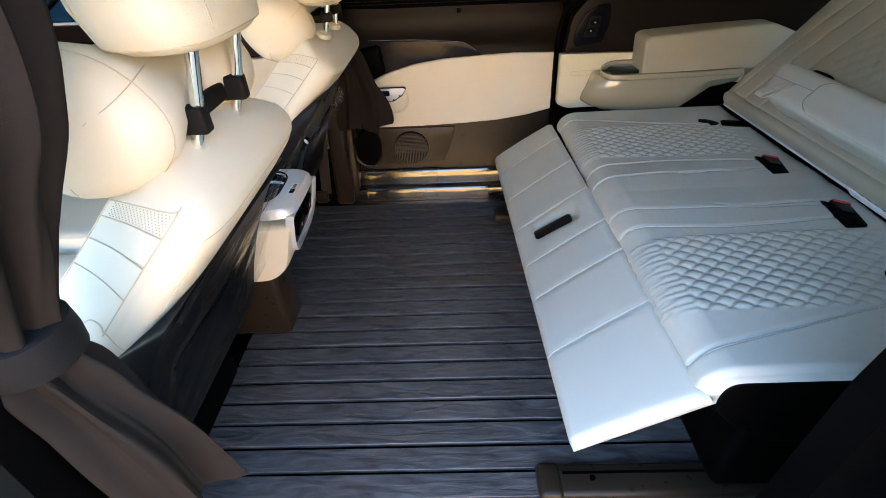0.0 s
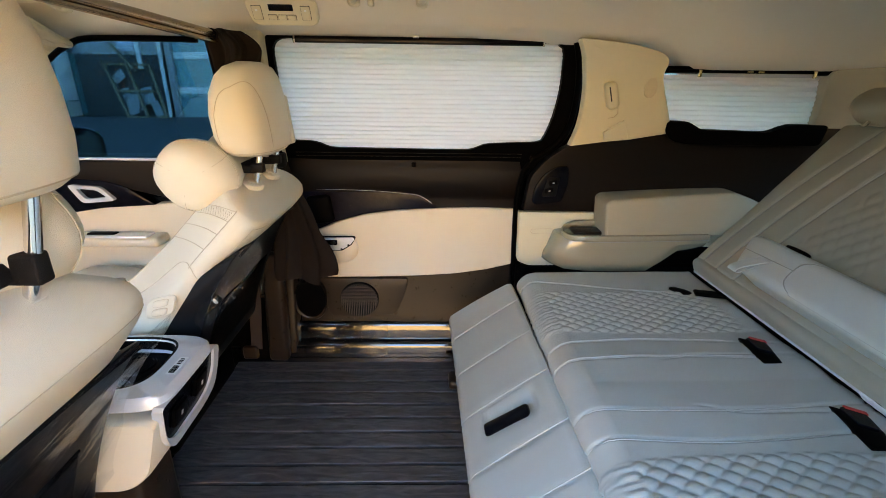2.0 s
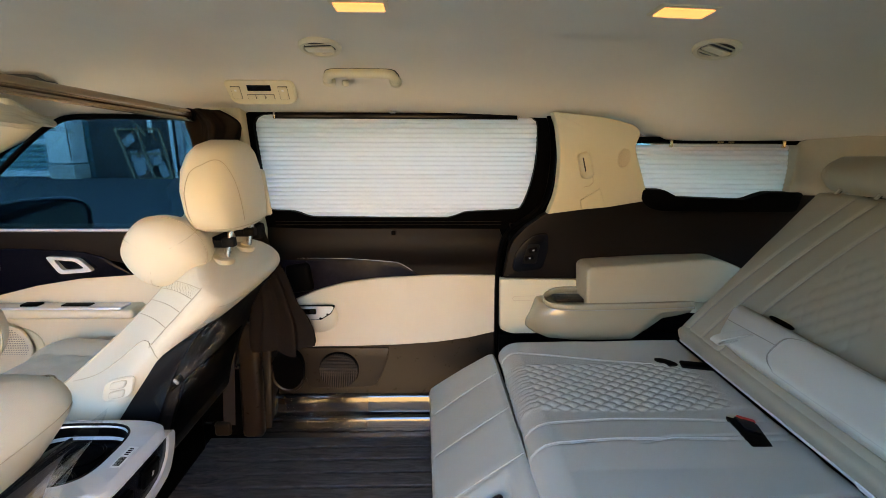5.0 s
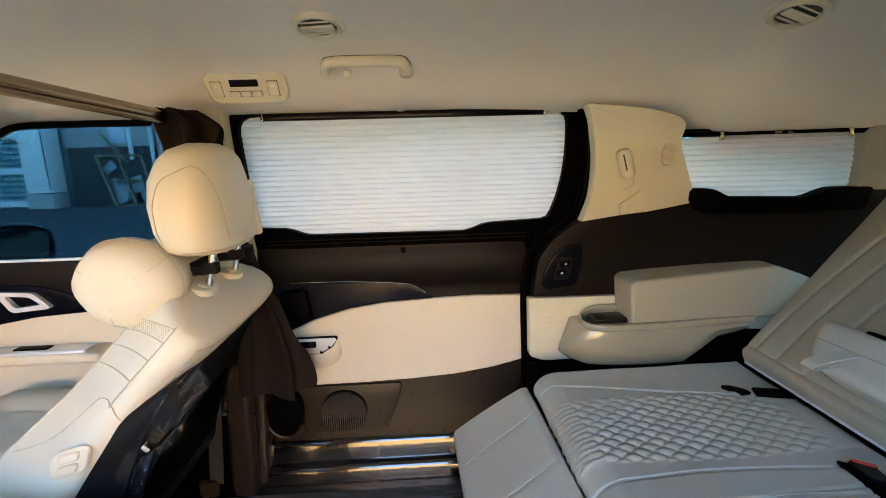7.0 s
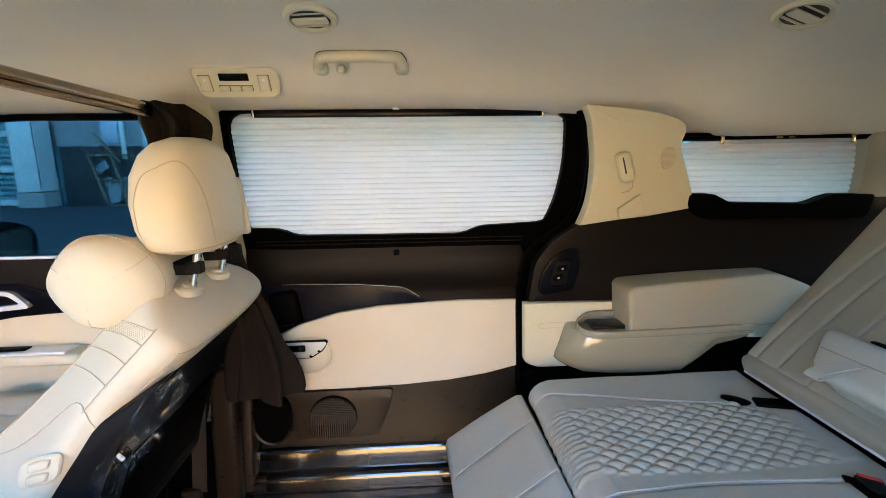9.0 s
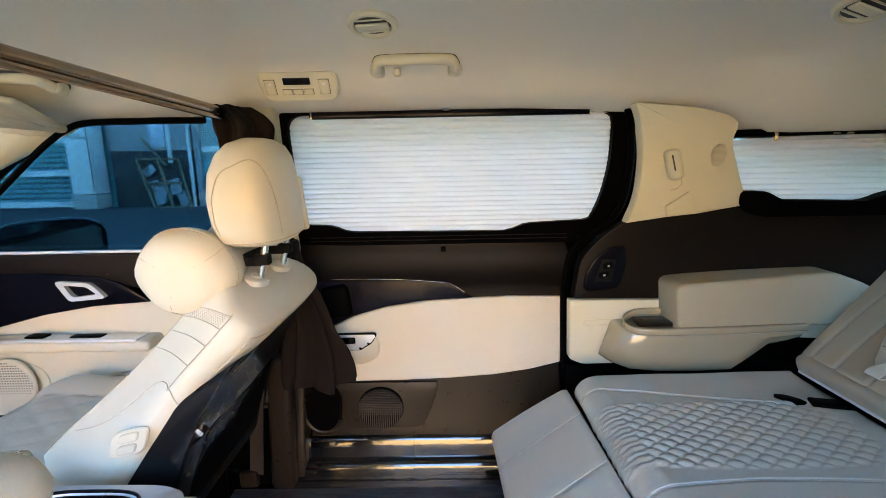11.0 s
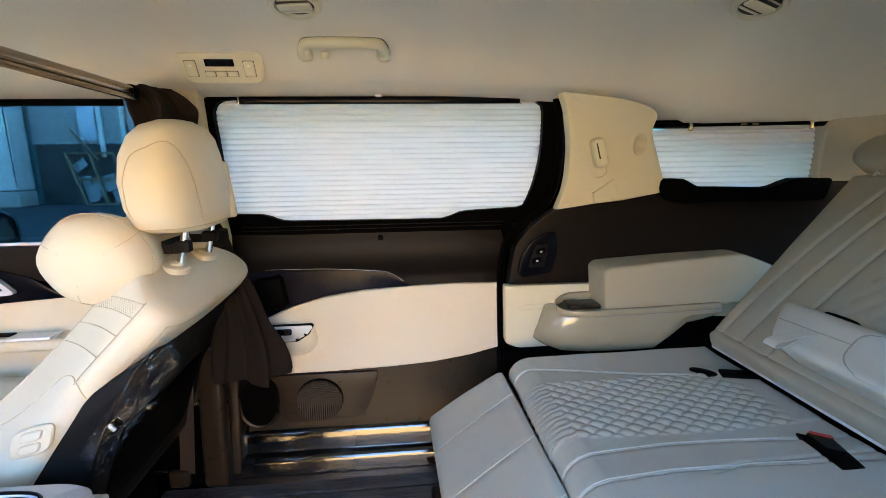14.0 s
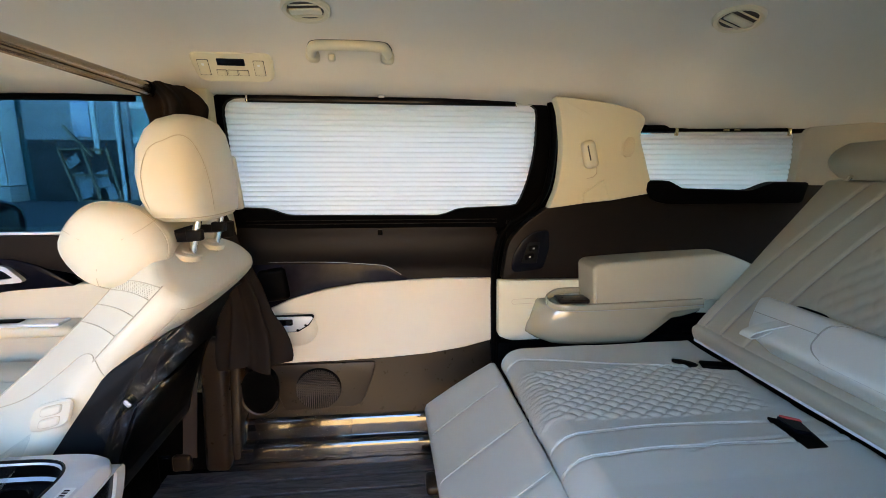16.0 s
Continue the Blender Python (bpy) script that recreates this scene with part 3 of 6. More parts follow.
def far_quarter_details():
    qpiece("switch_plate", rounded([(0.500, 0.655), (0.508, 0.705), (0.535, 0.750), (0.575, 0.777), (0.618, 0.782), (0.624, 0.72), (0.606, 0.652), (0.515, 0.640)], 0.015, 3), -0.012, 0.02, black_gloss, "glossy black control plate")
    qpiece("switch_block", rounded([(0.533, 0.672), (0.583, 0.672), (0.592, 0.742), (0.552, 0.742)], 0.008, 3), -0.0135, 0.01, shell, "dark grey switch block", 0.0015)
    for x, z in ((0.569, 0.722), (0.558, 0.694)):
        ob = part("switch", box((x, quarter_y(x, z) - 0.014, z), (0.032, 0.010, 0.018), 0.005, 3, ry(-12)), black_trim, far_quarter, "small black rocker switch with a pale mark")
        part("switch_mark", box((x, quarter_y(x, z) - 0.0195, z), (0.007, 0.002, 0.005), 0.001, 1, ry(-12)), satin, ob)
    # slot outline in the cream panel
    pts = [(0.512, 0.535), (0.585, 0.537), (0.590, 0.545), (0.585, 0.553), (0.512, 0.551), (0.507, 0.543), (0.512, 0.535)]
    part("hook_lid", tube([(x, quarter_y(x, z) - 0.0085, z) for x, z in pts], 0.0011, 5), seam_dark, far_quarter)
    # belt guide
    guide = part("belt_guide", box((0.702, 2.470, 1.012), (0.036, 0.042, 0.082), 0.014, 4, ry(-15)), beige_plastic, far_quarter, "beige belt guide on the pillar")
    part("guide_slot", box((0.692, 2.4495, 1.016), (0.004, 0.004, 0.044), 0.0018, 2, ry(-15)), vent_dark, guide)
    part("belt_slider", tube([(x, quarter_y(x, z) - 0.018, z) for x, z in ((0.728, 0.990), (0.738, 0.972), (0.740, 0.957), (0.730, 0.946), (0.711, 0.942))], 0.0012, 5), seam_dark, far_quarter)
    qpiece("belt_outlet", [(0.706, 0.898), (0.714, 0.868), (0.792, 0.878), (0.764, 0.938)], -0.022, 0.01, beige_plastic, "belt outlet cover", 0.003)
    vent = part("pillar_vent", loft([ring((0.828, quarter_y(0.828, 1.035) - 0.014 - d, 1.035), (1, 0, 0), (0, -0.1, 1), a, a * 1.55, 24, 2.2) for d, a in ((0, 0.020), (0.004, 0.019))]), beige_plastic, far_quarter, "oval vent grille")
    sl = bmesh.new()
    for i in range(-9, 10):
        z = 1.035 + i * 0.003
        h = 0.018 * math.sqrt(max(0.02, 1 - (i / 10) ** 2))
        rbox(sl, (0.828, quarter_y(0.828, z) - 0.0215, z), (2 * h, 0.002, 0.0014), 0, 1)
    part("vent_slat", sl, seam_dark, vent)
    # the rubber seal that runs down the rear edge of the door opening
    path = [(-0.36, 1.190), (0.30, 1.190), (0.56, 1.188), (0.60, 1.155), (0.622, 1.06), (0.625, 0.96), (0.612, 0.885), (0.572, 0.832), (0.515, 0.790), (0.482, 0.745), (0.468, 0.68), (0.463, 0.60), (0.464, 0.45), (0.468, 0.28), (0.475, 0.15)]
    pts = [(x, door_y(x, z) - 0.020, z) for x, z in [tuple(p)[:2] for p in bez([(a, b, 0) for a, b in path], 5)]]
    tagged(solo("door_seal", tube(pts, 0.011, 8), black_trim, "black rubber seal round the sliding-door opening", "door seal", kind="structure"))


far_quarter_details()


# far front door
def build_front_door(fun, sign, name):
    far = sign > 0
    d = thing(name, (-1.0, 2.66 if far else 2 * MID - 2.66, 0.1), "closed front door with cream panel and glossy black band", "car door")

    def piece(n, poly, off, depth, mat, parent=d, label="", bevel=0.004):
        yf = on(fun, off) if far else near(fun, off)
        return wall_piece(n, poly, yf, depth if far else -depth, mat, parent, label, bevel)

    piece("door_skin", [(-1.75, 0.02), (-0.46, 0.02), (-0.46, 0.755), (-1.75, 0.755)], 0.075, 0.04, body_paint, bevel=0)
    piece("belt_trim", rounded([(-1.70, 0.765), (-0.47, 0.765), (-0.47, 0.63), (-0.80, 0.63), (-1.10, 0.70), (-1.70, 0.71)], 0.006), -0.005, 0.05, brown_trim, label="dark grey-brown top trim")
    band = [(-1.60, 0.712), (-1.20, 0.706), (-1.02, 0.694), (-0.95, 0.672), (-0.855, 0.607), (-1.05, 0.594), (-1.21, 0.568), (-1.60, 0.47)]
    piece("decor_band", rounded(band, 0.012), -0.010, 0.04, black_gloss, label="glossy black band")
    piece("insert", rounded([(-1.60, 0.475), (-1.21, 0.570), (-1.05, 0.596), (-0.85, 0.610), (-0.47, 0.64), (-0.47, 0.46), (-1.60, 0.46)], 0.006), -0.004, 0.04, leather, label="cream leather insert")
    piece("lower_panel", rounded([(-1.60, 0.47), (-0.47, 0.47), (-0.47, 0.25), (-1.60, 0.24)], 0.02), -0.020, 0.05, leather, label="cream lower panel")
    piece("bottom_trim", [(-1.70, 0.04), (-0.47, 0.04), (-0.47, 0.26), (-1.70, 0.26)], -0.002, 0.04, black_trim)
    s = 1 if far else -1

    def yy(v):
        return v if far else 2 * MID - v

    grille = part("speaker_grille", loft([ring((-1.315, yy(2.595 - d), 0.352), (1, 0, 0), (0, 0.05, 1), r, r, 32, 2) for d, r in ((0.0, 0.088), (0.006, 0.086), (0.008, 0.080))]), leather, d, "round cream speaker grille")
    holes = bmesh.new()
    for i in range(-9, 10):
        for j in range(-9, 10):
            if math.hypot(i, j) < 9.2:
                rbox(holes, (-1.315 + 0.0085 * i, yy(2.5865), 0.352 + 0.0085 * j), (0.0036, 0.002, 0.0036), 0, 1)
    tagged(part("grille_hole", holes, seam_grey, grille), kind="stuff")
    arm = part("armrest", box((-1.14, yy(2.610), 0.487), (0.62, 0.10, 0.035), 0.014, 4), leather, d, "cream armrest ledge")
    part("switch_plate", box((-1.13, yy(2.598), 0.506), (0.52, 0.060, 0.012), 0.005), bright_satin, arm, "silver switch plate")
    part("grip_recess", box((-1.04, yy(2.598), 0.511), (0.10, 0.032, 0.010), 0.004), black_trim, arm)
    part("switch_block", box((-1.20, yy(2.598), 0.513), (0.06, 0.035, 0.012), 0.004), black_trim, arm)
    part("release_frame", frame_panel(resample(rounded([(-1.150, 0.683), (-1.036, 0.676), (-0.988, 0.626), (-1.108, 0.616)], 0.014), 40), resample(rounded([(-1.122, 0.670), (-1.048, 0.664), (-1.016, 0.638), (-1.094, 0.630)], 0.010), 40), lambda x, z: yy(2.628), 0.02 * s), bright_satin, d, "chrome frame of the release handle")
    piece("speaker_grille", [((-1.30) + 0.10 * math.cos(w), 0.345 + 0.075 * math.sin(w)) for w in (2 * math.pi * k / 28 for k in range(28))], -0.026, 0.02, beige_plastic, label="round beige speaker grille", bevel=0.002)
    part("pocket_edge", tube([(x, yy(door_y(x, z) - 0.022), z) for x, z in ((-1.16, 0.27), (-1.10, 0.32), (-1.03, 0.365), (-0.95, 0.378), (-0.55, 0.382))], 0.006, 8), leather, d)
    # window frame with the sloping front edge
    fr_in = [(-0.56, 1.165), (-0.60, 1.172), (-0.945, 1.168), (-1.20, 1.045), (-1.55, 0.82), (-1.56, 0.772), (-0.56, 0.772)]
    fr_out = [(-0.46, 1.20), (-0.56, 1.20), (-0.95, 1.192), (-1.22, 1.075), (-1.62, 0.83), (-1.64, 0.755), (-0.46, 0.755)]
    yf = on(fun, 0.02) if far else near(fun, 0.02)
    part("window_frame", frame_panel([Vector(p) for p in fr_out], [Vector(p) for p in fr_in], yf, 0.03 * s), black_trim, d, "black window frame")
    if far:
        part("window_seal", tube(bez([(-1.42, 2.535, 0.800), (-1.24, 2.525, 0.910), (-1.066, 2.515, 1.046), (-0.996, 2.515, 1.101), (-0.937, 2.515, 1.136), (-0.883, 2.515, 1.152), (-0.749, 2.515, 1.155), (-0.555, 2.515, 1.154)], 4), 0.009, 8), black_trim, d, "black rubber window seal")
    g = piece("window_pane", [(-0.50, 1.18), (-0.95, 1.18), (-1.21, 1.06), (-1.60, 0.82), (-1.60, 0.765), (-0.50, 0.765)], 0.035, 0.004, tinted if far else front_glass, label="blue-tinted side glass", bevel=0)
    g.visible_shadow = False
    piece("waist_line", [(-1.64, 0.767), (-0.50, 0.767), (-0.50, 0.776), (-1.64, 0.776)], 0.002, 0.012, bright_satin, label="bright strip along the window sill", bevel=0.002)
    return d


build_front_door(door_y, 1, "front_door")


def build_pillars():
    # far B-pillar: cream upper, brown lower
    p = thing("door_pillar", (-0.45, 2.60, 0.0), "centre door pillar with cream top and brown lower trim", "pillar", kind="structure")
    part("upper_trim", panel(rounded([(-0.500, 1.215), (-0.362, 1.205), (-0.372, 1.0), (-0.36, 0.70), (-0.50, 0.70)], 0.01), on(door_y, -0.045), 0.07, LEVELS, 0.006), beige_plastic, p, "pale cream upper pillar trim")
    part("lower_trim", panel(rounded([(-0.46, 0.72), (-0.37, 0.72), (-0.37, 0.03), (-0.47, 0.03)], 0.015), on(door_y, -0.04), 0.08, LEVELS, 0.01), brown_mid, p, "brown lower pillar trim")
    part("pillar_core", panel([(-0.60, 0.72), (-0.45, 0.72), (-0.45, 0.0), (-0.60, 0.0)], on(door_y, -0.02), 0.06, LEVELS), black_trim, p)
    part("belt_cover", box((-0.422, 2.525, 0.25), (0.075, 0.05, 0.44), 0.018, 4, ry(2)), brown_mid, p, "raised brown cover")
    n = thing("door_pillar", (-0.45, 1.08, 0.0), "centre door pillar beside the open doorway", "pillar", kind="structure")
    part("upper_trim", panel([(-0.50, 1.215), (-0.362, 1.205), (-0.372, 0.70), (-0.50, 0.70)], near(door_y, -0.045), -0.09, LEVELS, 0), black_trim, n)
    part("lower_trim", panel([(-0.53, 0.72), (-0.37, 0.72), (-0.37, 0.0), (-0.55, 0.0)], near(door_y, -0.04), -0.10, LEVELS, 0), black_trim, n)
    # belt on the far pillar
    b = thing("seat_belt", (-0.50, 2.50, 0.05), "brown seat belt hanging on the door pillar", "seat belt")
    part("webbing", loft([[Vector((x - 0.022, y, z)), Vector((x + 0.022, y - 0.008, z)), Vector((x + 0.022, y - 0.005, z)), Vector((x - 0.022, y + 0.003, z))] for x, y, z in ((-0.45, 2.49, 0.60), (-0.475, 2.485, 0.35), (-0.500, 2.49, 0.10))]), belt_cloth, b)
    part("anchor", box((-0.522, 2.485, 0.085), (0.055, 0.022, 0.05), 0.008), brown_mid, b)
    # A-pillars and roof rails
    for yv, s in ((2.60, 1), (2 * MID - 2.60, -1)):
        bm = tube([(-0.95, yv - 0.03 * s, 1.20), (-1.25, yv - 0.02 * s, 1.08), (-1.6, yv + 0.02 * s, 0.86), (-1.9, yv + 0.03 * s, 0.70)], [0.05, 0.06, 0.065, 0.07], 12)
        solo("windscreen_pillar", bm, beige_plastic, "cream trim on the windscreen pillar", "pillar", kind="structure")
        solo("roof_rail", box((0.1, yv - 0.0 * s + 0.03 * s, 1.235), (3.4, 0.10, 0.06), 0.015), black_trim, "dark roof rail above the doors", "rail", kind="structure")


build_pillars()


def build_ends():
    # windscreen, dashboard and bulkhead
    w = thing("windscreen", (-1.75, MID, 0.8), "raked windscreen at the front of the cabin", "windscreen", kind="structure")
    bm = loft([[Vector((-1.40, 1.1, 1.27)), Vector((-1.40, 2.58, 1.27)), Vector((-1.405, 2.58, 1.28)), Vector((-1.405, 1.1, 1.28))], [Vector((-2.15, 1.0, 0.80)), Vector((-2.15, 2.68, 0.80)), Vector((-2.155, 2.68, 0.81)), Vector((-2.155, 1.0, 0.81))]])
    # unseen pane, made this dark to cut light on the rear backrest
    g = part("pane", bm, glass_material("windscreen_glass", (0.12, 0.15, 0.16)), w)
    g.visible_shadow = False
    solo("dashboard", box((-1.82, MID, 0.42), (0.65, 1.64, 0.80), 0.08, 4), brown_trim, "dark dashboard across the front", "dashboard")
    # tailgate with its window
    t = thing("tailgate", (2.17, MID, 0.0), "closed tailgate with rear window", "tailgate", kind="structure")
    part("lower_panel", box((2.17, MID, 0.38), (0.06, 1.56, 0.82), 0.01), brown_trim, t)
    part("upper_rail", box((2.13, MID, 1.20), (0.06, 1.5, 0.18), 0.01), headliner, t)
    for y in (1.16, 2.52):
        part("side_rail", box((2.15, y, 0.95), (0.06, 0.14, 0.36), 0.01), headliner, t)
    g = part("rear_pane", box((2.16, MID, 0.95), (0.006, 1.3, 0.40), 0), glass_material("rear_glass", (0.78, 0.78, 0.75)), t)
    g.visible_shadow = False
    # doorway sill on the open side, and the floor edge
    solo("door_sill", box((0.06, 1.02, -0.035), (1.10, 0.16, 0.07), 0.012), black_trim, "black step sill of the open doorway", "sill", kind="structure")
    # added box out of view that keeps daylight from leaking in under the doors
    solo("rocker_panel", box((0.2, 2.71, -0.03), (4.0, 0.10, 0.34), 0.02), body_paint, "dark painted rocker panel under the doors", "rocker panel", kind="structure")
    # stepped sill with glossy ribs at the closed sliding door
    prof = [(2.545, -0.02), (2.552, 0.028), (2.556, 0.060), (2.561, 0.072), (2.567, 0.078), (2.574, 0.080), (2.581, 0.078), (2.587, 0.080), (2.591, 0.106), (2.596, 0.134), (2.601, 0.143), (2.607, 0.148), (2.614, 0.1495), (2.621, 0.148), (2.626, 0.152), (2.640, 0.162), (2.66, -0.02)]
    bm = bmesh.new()
    loft([[Vector((x, p[0], p[1])) for p in prof] for x in np.linspace(-0.42, 0.50, 20)], bm=bm)
    s = tagged(new("sill_trim", finish(bm, "sill_trim", material("sill_plastic", (0.008, 0.006, 0.005), 0.10, scale=2, spec=0.8, coat=0.6, grain=1.0, grain_scale=26, fine="noise"), 50)), "glossy dark ribbed sill along the sliding door", "sill trim", kind="structure")


build_ends()


def build_open_door():
    d = thing("open_sliding_door", (1.2, 0.88, 0.0), "sliding door slid back along the outside of the van", "car door")
    part("lower_shell", box((1.10, 0.90, 0.38), (1.16, 0.09, 0.80), 0.03), body_paint, d)
    part("rear_post", box((1.74, 0.93, 0.98), (0.10, 0.06, 0.42), 0.02), body_paint, d)
    part("front_post", box((0.60, 0.93, 0.98), (0.16, 0.06, 0.42), 0.02), body_paint, d)
    part("top_rail", box((1.15, 0.96, 1.19), (1.26, 0.06, 0.06), 0.02), body_paint, d)
    part("window_pane", box((1.20, 0.93, 0.98), (1.06, 0.006, 0.42), 0), dark_glass, d)


build_open_door()

# ---- outside ----


def build_outside():
    bm = bmesh.new()
    bmesh.ops.create_grid(bm, x_segments=40, y_segments=40, size=150)
    for v in bm.verts:
        v.co.z = -0.45
    solo("ground", bm, asphalt, "grey asphalt yard", "ground", kind="structure")
    # added slabs out of view, coloured to throw warm light up at the ceiling
    bm = bmesh.new()
    rbox(bm, (0, -4.6, -0.449), (50, 10.6, 0.02), 0)
    rbox(bm, (14.0, 5.72, -0.449), (22, 10.0, 0.02), 0)
    solo("pavement", bm, concrete, "dark worn concrete apron beside the van", "pavement", kind="structure")
    # added wall, never in view: blocks bright surroundings from the rear backrest
    solo("wall_opposite_shaded", box((-19.25, -10.0, 1.5), (25.5, 0.3, 3.9), 0.02), material("dark_render", (0.075, 0.062, 0.050), 0.9, vary=0.2, scale=1.5, grain=0.4, grain_scale=90, fine="noise"), "dark stained rendered wall across the yard", "wall", kind="structure")
    # added reflector wall behind the camera, ochre to warm the cabin light
    solo("wall_opposite", box((11.75, -10.0, 1.5), (36.5, 0.3, 3.9), 0.02), material("ochre_render", (0.66, 0.50, 0.29), 0.9, vary=0.1, scale=1.5, grain=0.4, grain_scale=90, fine="noise"), "sunlit ochre rendered wall across the yard", "wall", kind="structure")
    b = thing("shed_building", (-6, 20.2, -0.45), "tall teal metal-clad building with white bands", "building")
    # unseen height and length are made up to keep sun off the van
    part("wall", box((-2.0, 20.4, 9.78), (170, 0.3, 20.5), 0), teal, b)
    shutter = part("shutter", box((-22.0, 20.16, 2.3), (14.9, 0.14, 5.6), 0), teal_shaded, b, "teal slatted roller shutter")
    rib = bmesh.new()
    for i in range(26):
        rbox(rib, (-22.0, 20.08, -0.35 + i * 0.205), (14.9, 0.05, 0.13), 0.02, 1)
    part("slats", rib, teal, shutter)
    for z in (-0.29, 0.97, 2.29, 3.56):
        part("white_band", box((-22.0, 20.03, z), (14.9, 0.08, 0.23), 0.01, 1), white_paint, shutter)
    grey_wall = material("grey_render", (0.34, 0.36, 0.38), 0.9, vary=0.25, scale=0.8)
    part("bay_wall", box((-11.8, 20.14, 3.6), (3.4, 0.16, 3.6), 0.02), grey_wall, b, "stained grey wall above the doorway")
    # solid slab; the gloom of the room behind is painted on it
    part("doorway", box((-11.75, 20.12, 0.68), (3.3, 0.2, 2.25), 0.02), material("dim_interior", (0.05, 0.052, 0.055), 0.9, vary=0.6, scale=1.5), b, "dark open doorway")
    # the window's bluish light is put into the pane's colour
    part("bay_window", box((-11.45, 20.04, 2.55), (0.62, 0.06, 1.25), 0.01), material("pale_pane", (0.50, 0.58, 0.72), 0.2, vary=0.3, scale=5), b)
    part("bay_post", box((-10.98, 20.00, 2.5), (0.16, 0.10, 2.4), 0.01), white_paint, b)
    part("pier", box((-9.84, 20.05, 2.3), (0.24, 0.3, 5.5), 0.02), grey_wall, b)
    part("side_shutter", box((-8.2, 20.12, 2.3), (3.0, 0.14, 5.5), 0.0), teal, b)
    for z in (0.55, 1.81, 3.08):
        part("side_band", box((-8.2, 20.03, z), (3.0, 0.08, 0.23), 0.01, 1), white_paint, b)
    c = thing("steel_cabinet", (-14.1, 19.6, -0.45), "white weathered steel cabinet on a concrete plinth", "cabinet")
    part("body", box((-14.08, 19.62, 2.45), (0.92, 0.8, 4.6), 0.02), white_paint, c)
    part("plinth", box((-14.1, 19.62, -0.17), (0.96, 0.84, 0.56), 0.02), material("grey_plinth", (0.42, 0.42, 0.40), 0.9, vary=0.2, scale=4), c)
    part("door_gap", box((-13.66, 19.21, 2.4), (0.02, 0.02, 4.3), 0), black_trim, c)
    r = thing("leaning_rack", (-11.2, 19.6, -0.45), "weathered wooden rack holding dull sheets, leaning on the wall", "rack")

    def bar(name, p, q, w, mat):
        part(name, tube([p, q], w, 4), mat, r)

    tl, tr, bl, br = Vector((-12.3, 19.9, 1.47)), Vector((-10.6, 19.9, 1.45)), Vector((-11.46, 19.4, -0.44)), Vector((-10.0, 19.4, -0.42))
    for k in range(3):
        bar("side_rail", tl.lerp(tr, k / 2), bl.lerp(br, k / 2), 0.06, wood)
    for k in range(3):
        bar("cross_bar", tl.lerp(bl, k / 2), tr.lerp(br, k / 2), 0.06, wood)
    sheet_mat = material("dull_sheet", (0.20, 0.25, 0.27), 0.4, vary=0.5, scale=6)
    random.seed(5)
    for k in range(9):
        f, g = 0.15 + 0.7 * random.random(), 0.15 + 0.7 * random.random()
        p = tl.lerp(bl, f).lerp(tr.lerp(br, f), g)
        part("panel_sheet", box((p.x, p.y + 0.1 + 0.01 * k, p.z), (0.25 + 0.3 * random.random(), 0.04, 0.3 + 0.35 * random.random()), 0.01, 1, ry(-25 + 40 * (random.random() - 0.5)) @ rx_(-14)), sheet_mat, r)
    bar("prop", Vector((-11.95, 19.8, 2.30)), Vector((-11.02, 19.7, 1.2)), 0.05, wood)
    solo("steel_post", tube([(-10.08, 19.8, -0.45), (-10.08, 19.8, 5)], 0.07, 10), white_paint, "pale steel post by the building", "post")
    # door mirror
    m = thing("door_mirror", (-1.18, 2.86, 0.68), "black door mirror outside the front window", "mirror")
    u = Vector((0.6, 0.8, 0))
    nrm = Vector((0.8, -0.6, 0))
    c = Vector((-1.380, 2.92, 0.765))
    part("housing", loft([ring(c + nrm * d, u, (0, 0, 1), a, b, 32, 3.2) for d, a, b in ((-0.10, 0.05, 0.03), (-0.085, 0.10, 0.056), (-0.05, 0.148, 0.080), (0.0, 0.168, 0.090), (0.022, 0.168, 0.090), (0.028, 0.160, 0.083), (0.018, 0.152, 0.076))]), body_paint, m, "glossy black housing")
    part("mirror_glass", loft([ring(c + nrm * d, u, (0, 0, 1), 0.150, 0.074, 32, 3.2) for d in (0.016, 0.0205)]), material("mirror_silver", (0.60, 0.66, 0.70), 0.03, metal=1.0, vary=0), m, "mirror glass")
    part("arm", box((-1.38, 2.80, 0.700), (0.07, 0.24, 0.03), 0.008), body_paint, m)


build_outside()

# ---- ceiling fittings ----


def roof_at(x, y, drop=0.0):
    """A frame on the headliner: x rearwards, y up the slope, z out of the cloth into the cabin."""
    e = 0.01
    dx = Vector((2 * e, 0, roof_z(x + e, y) - roof_z(x - e, y))).normalized()
    dy = Vector((0, 2 * e, roof_z(x, y + e) - roof_z(x, y - e))).normalized()
    n = dy.cross(dx).normalized()
    m = Matrix((dx, -dy, n)).transposed().to_4x4()
    p = Vector((x, y, roof_z(x, y))) + n * drop
    return Matrix.Translation(p) @ m


def moved(bm, m):
    bmesh.ops.transform(bm, matrix=m, verts=bm.verts)
    return bm


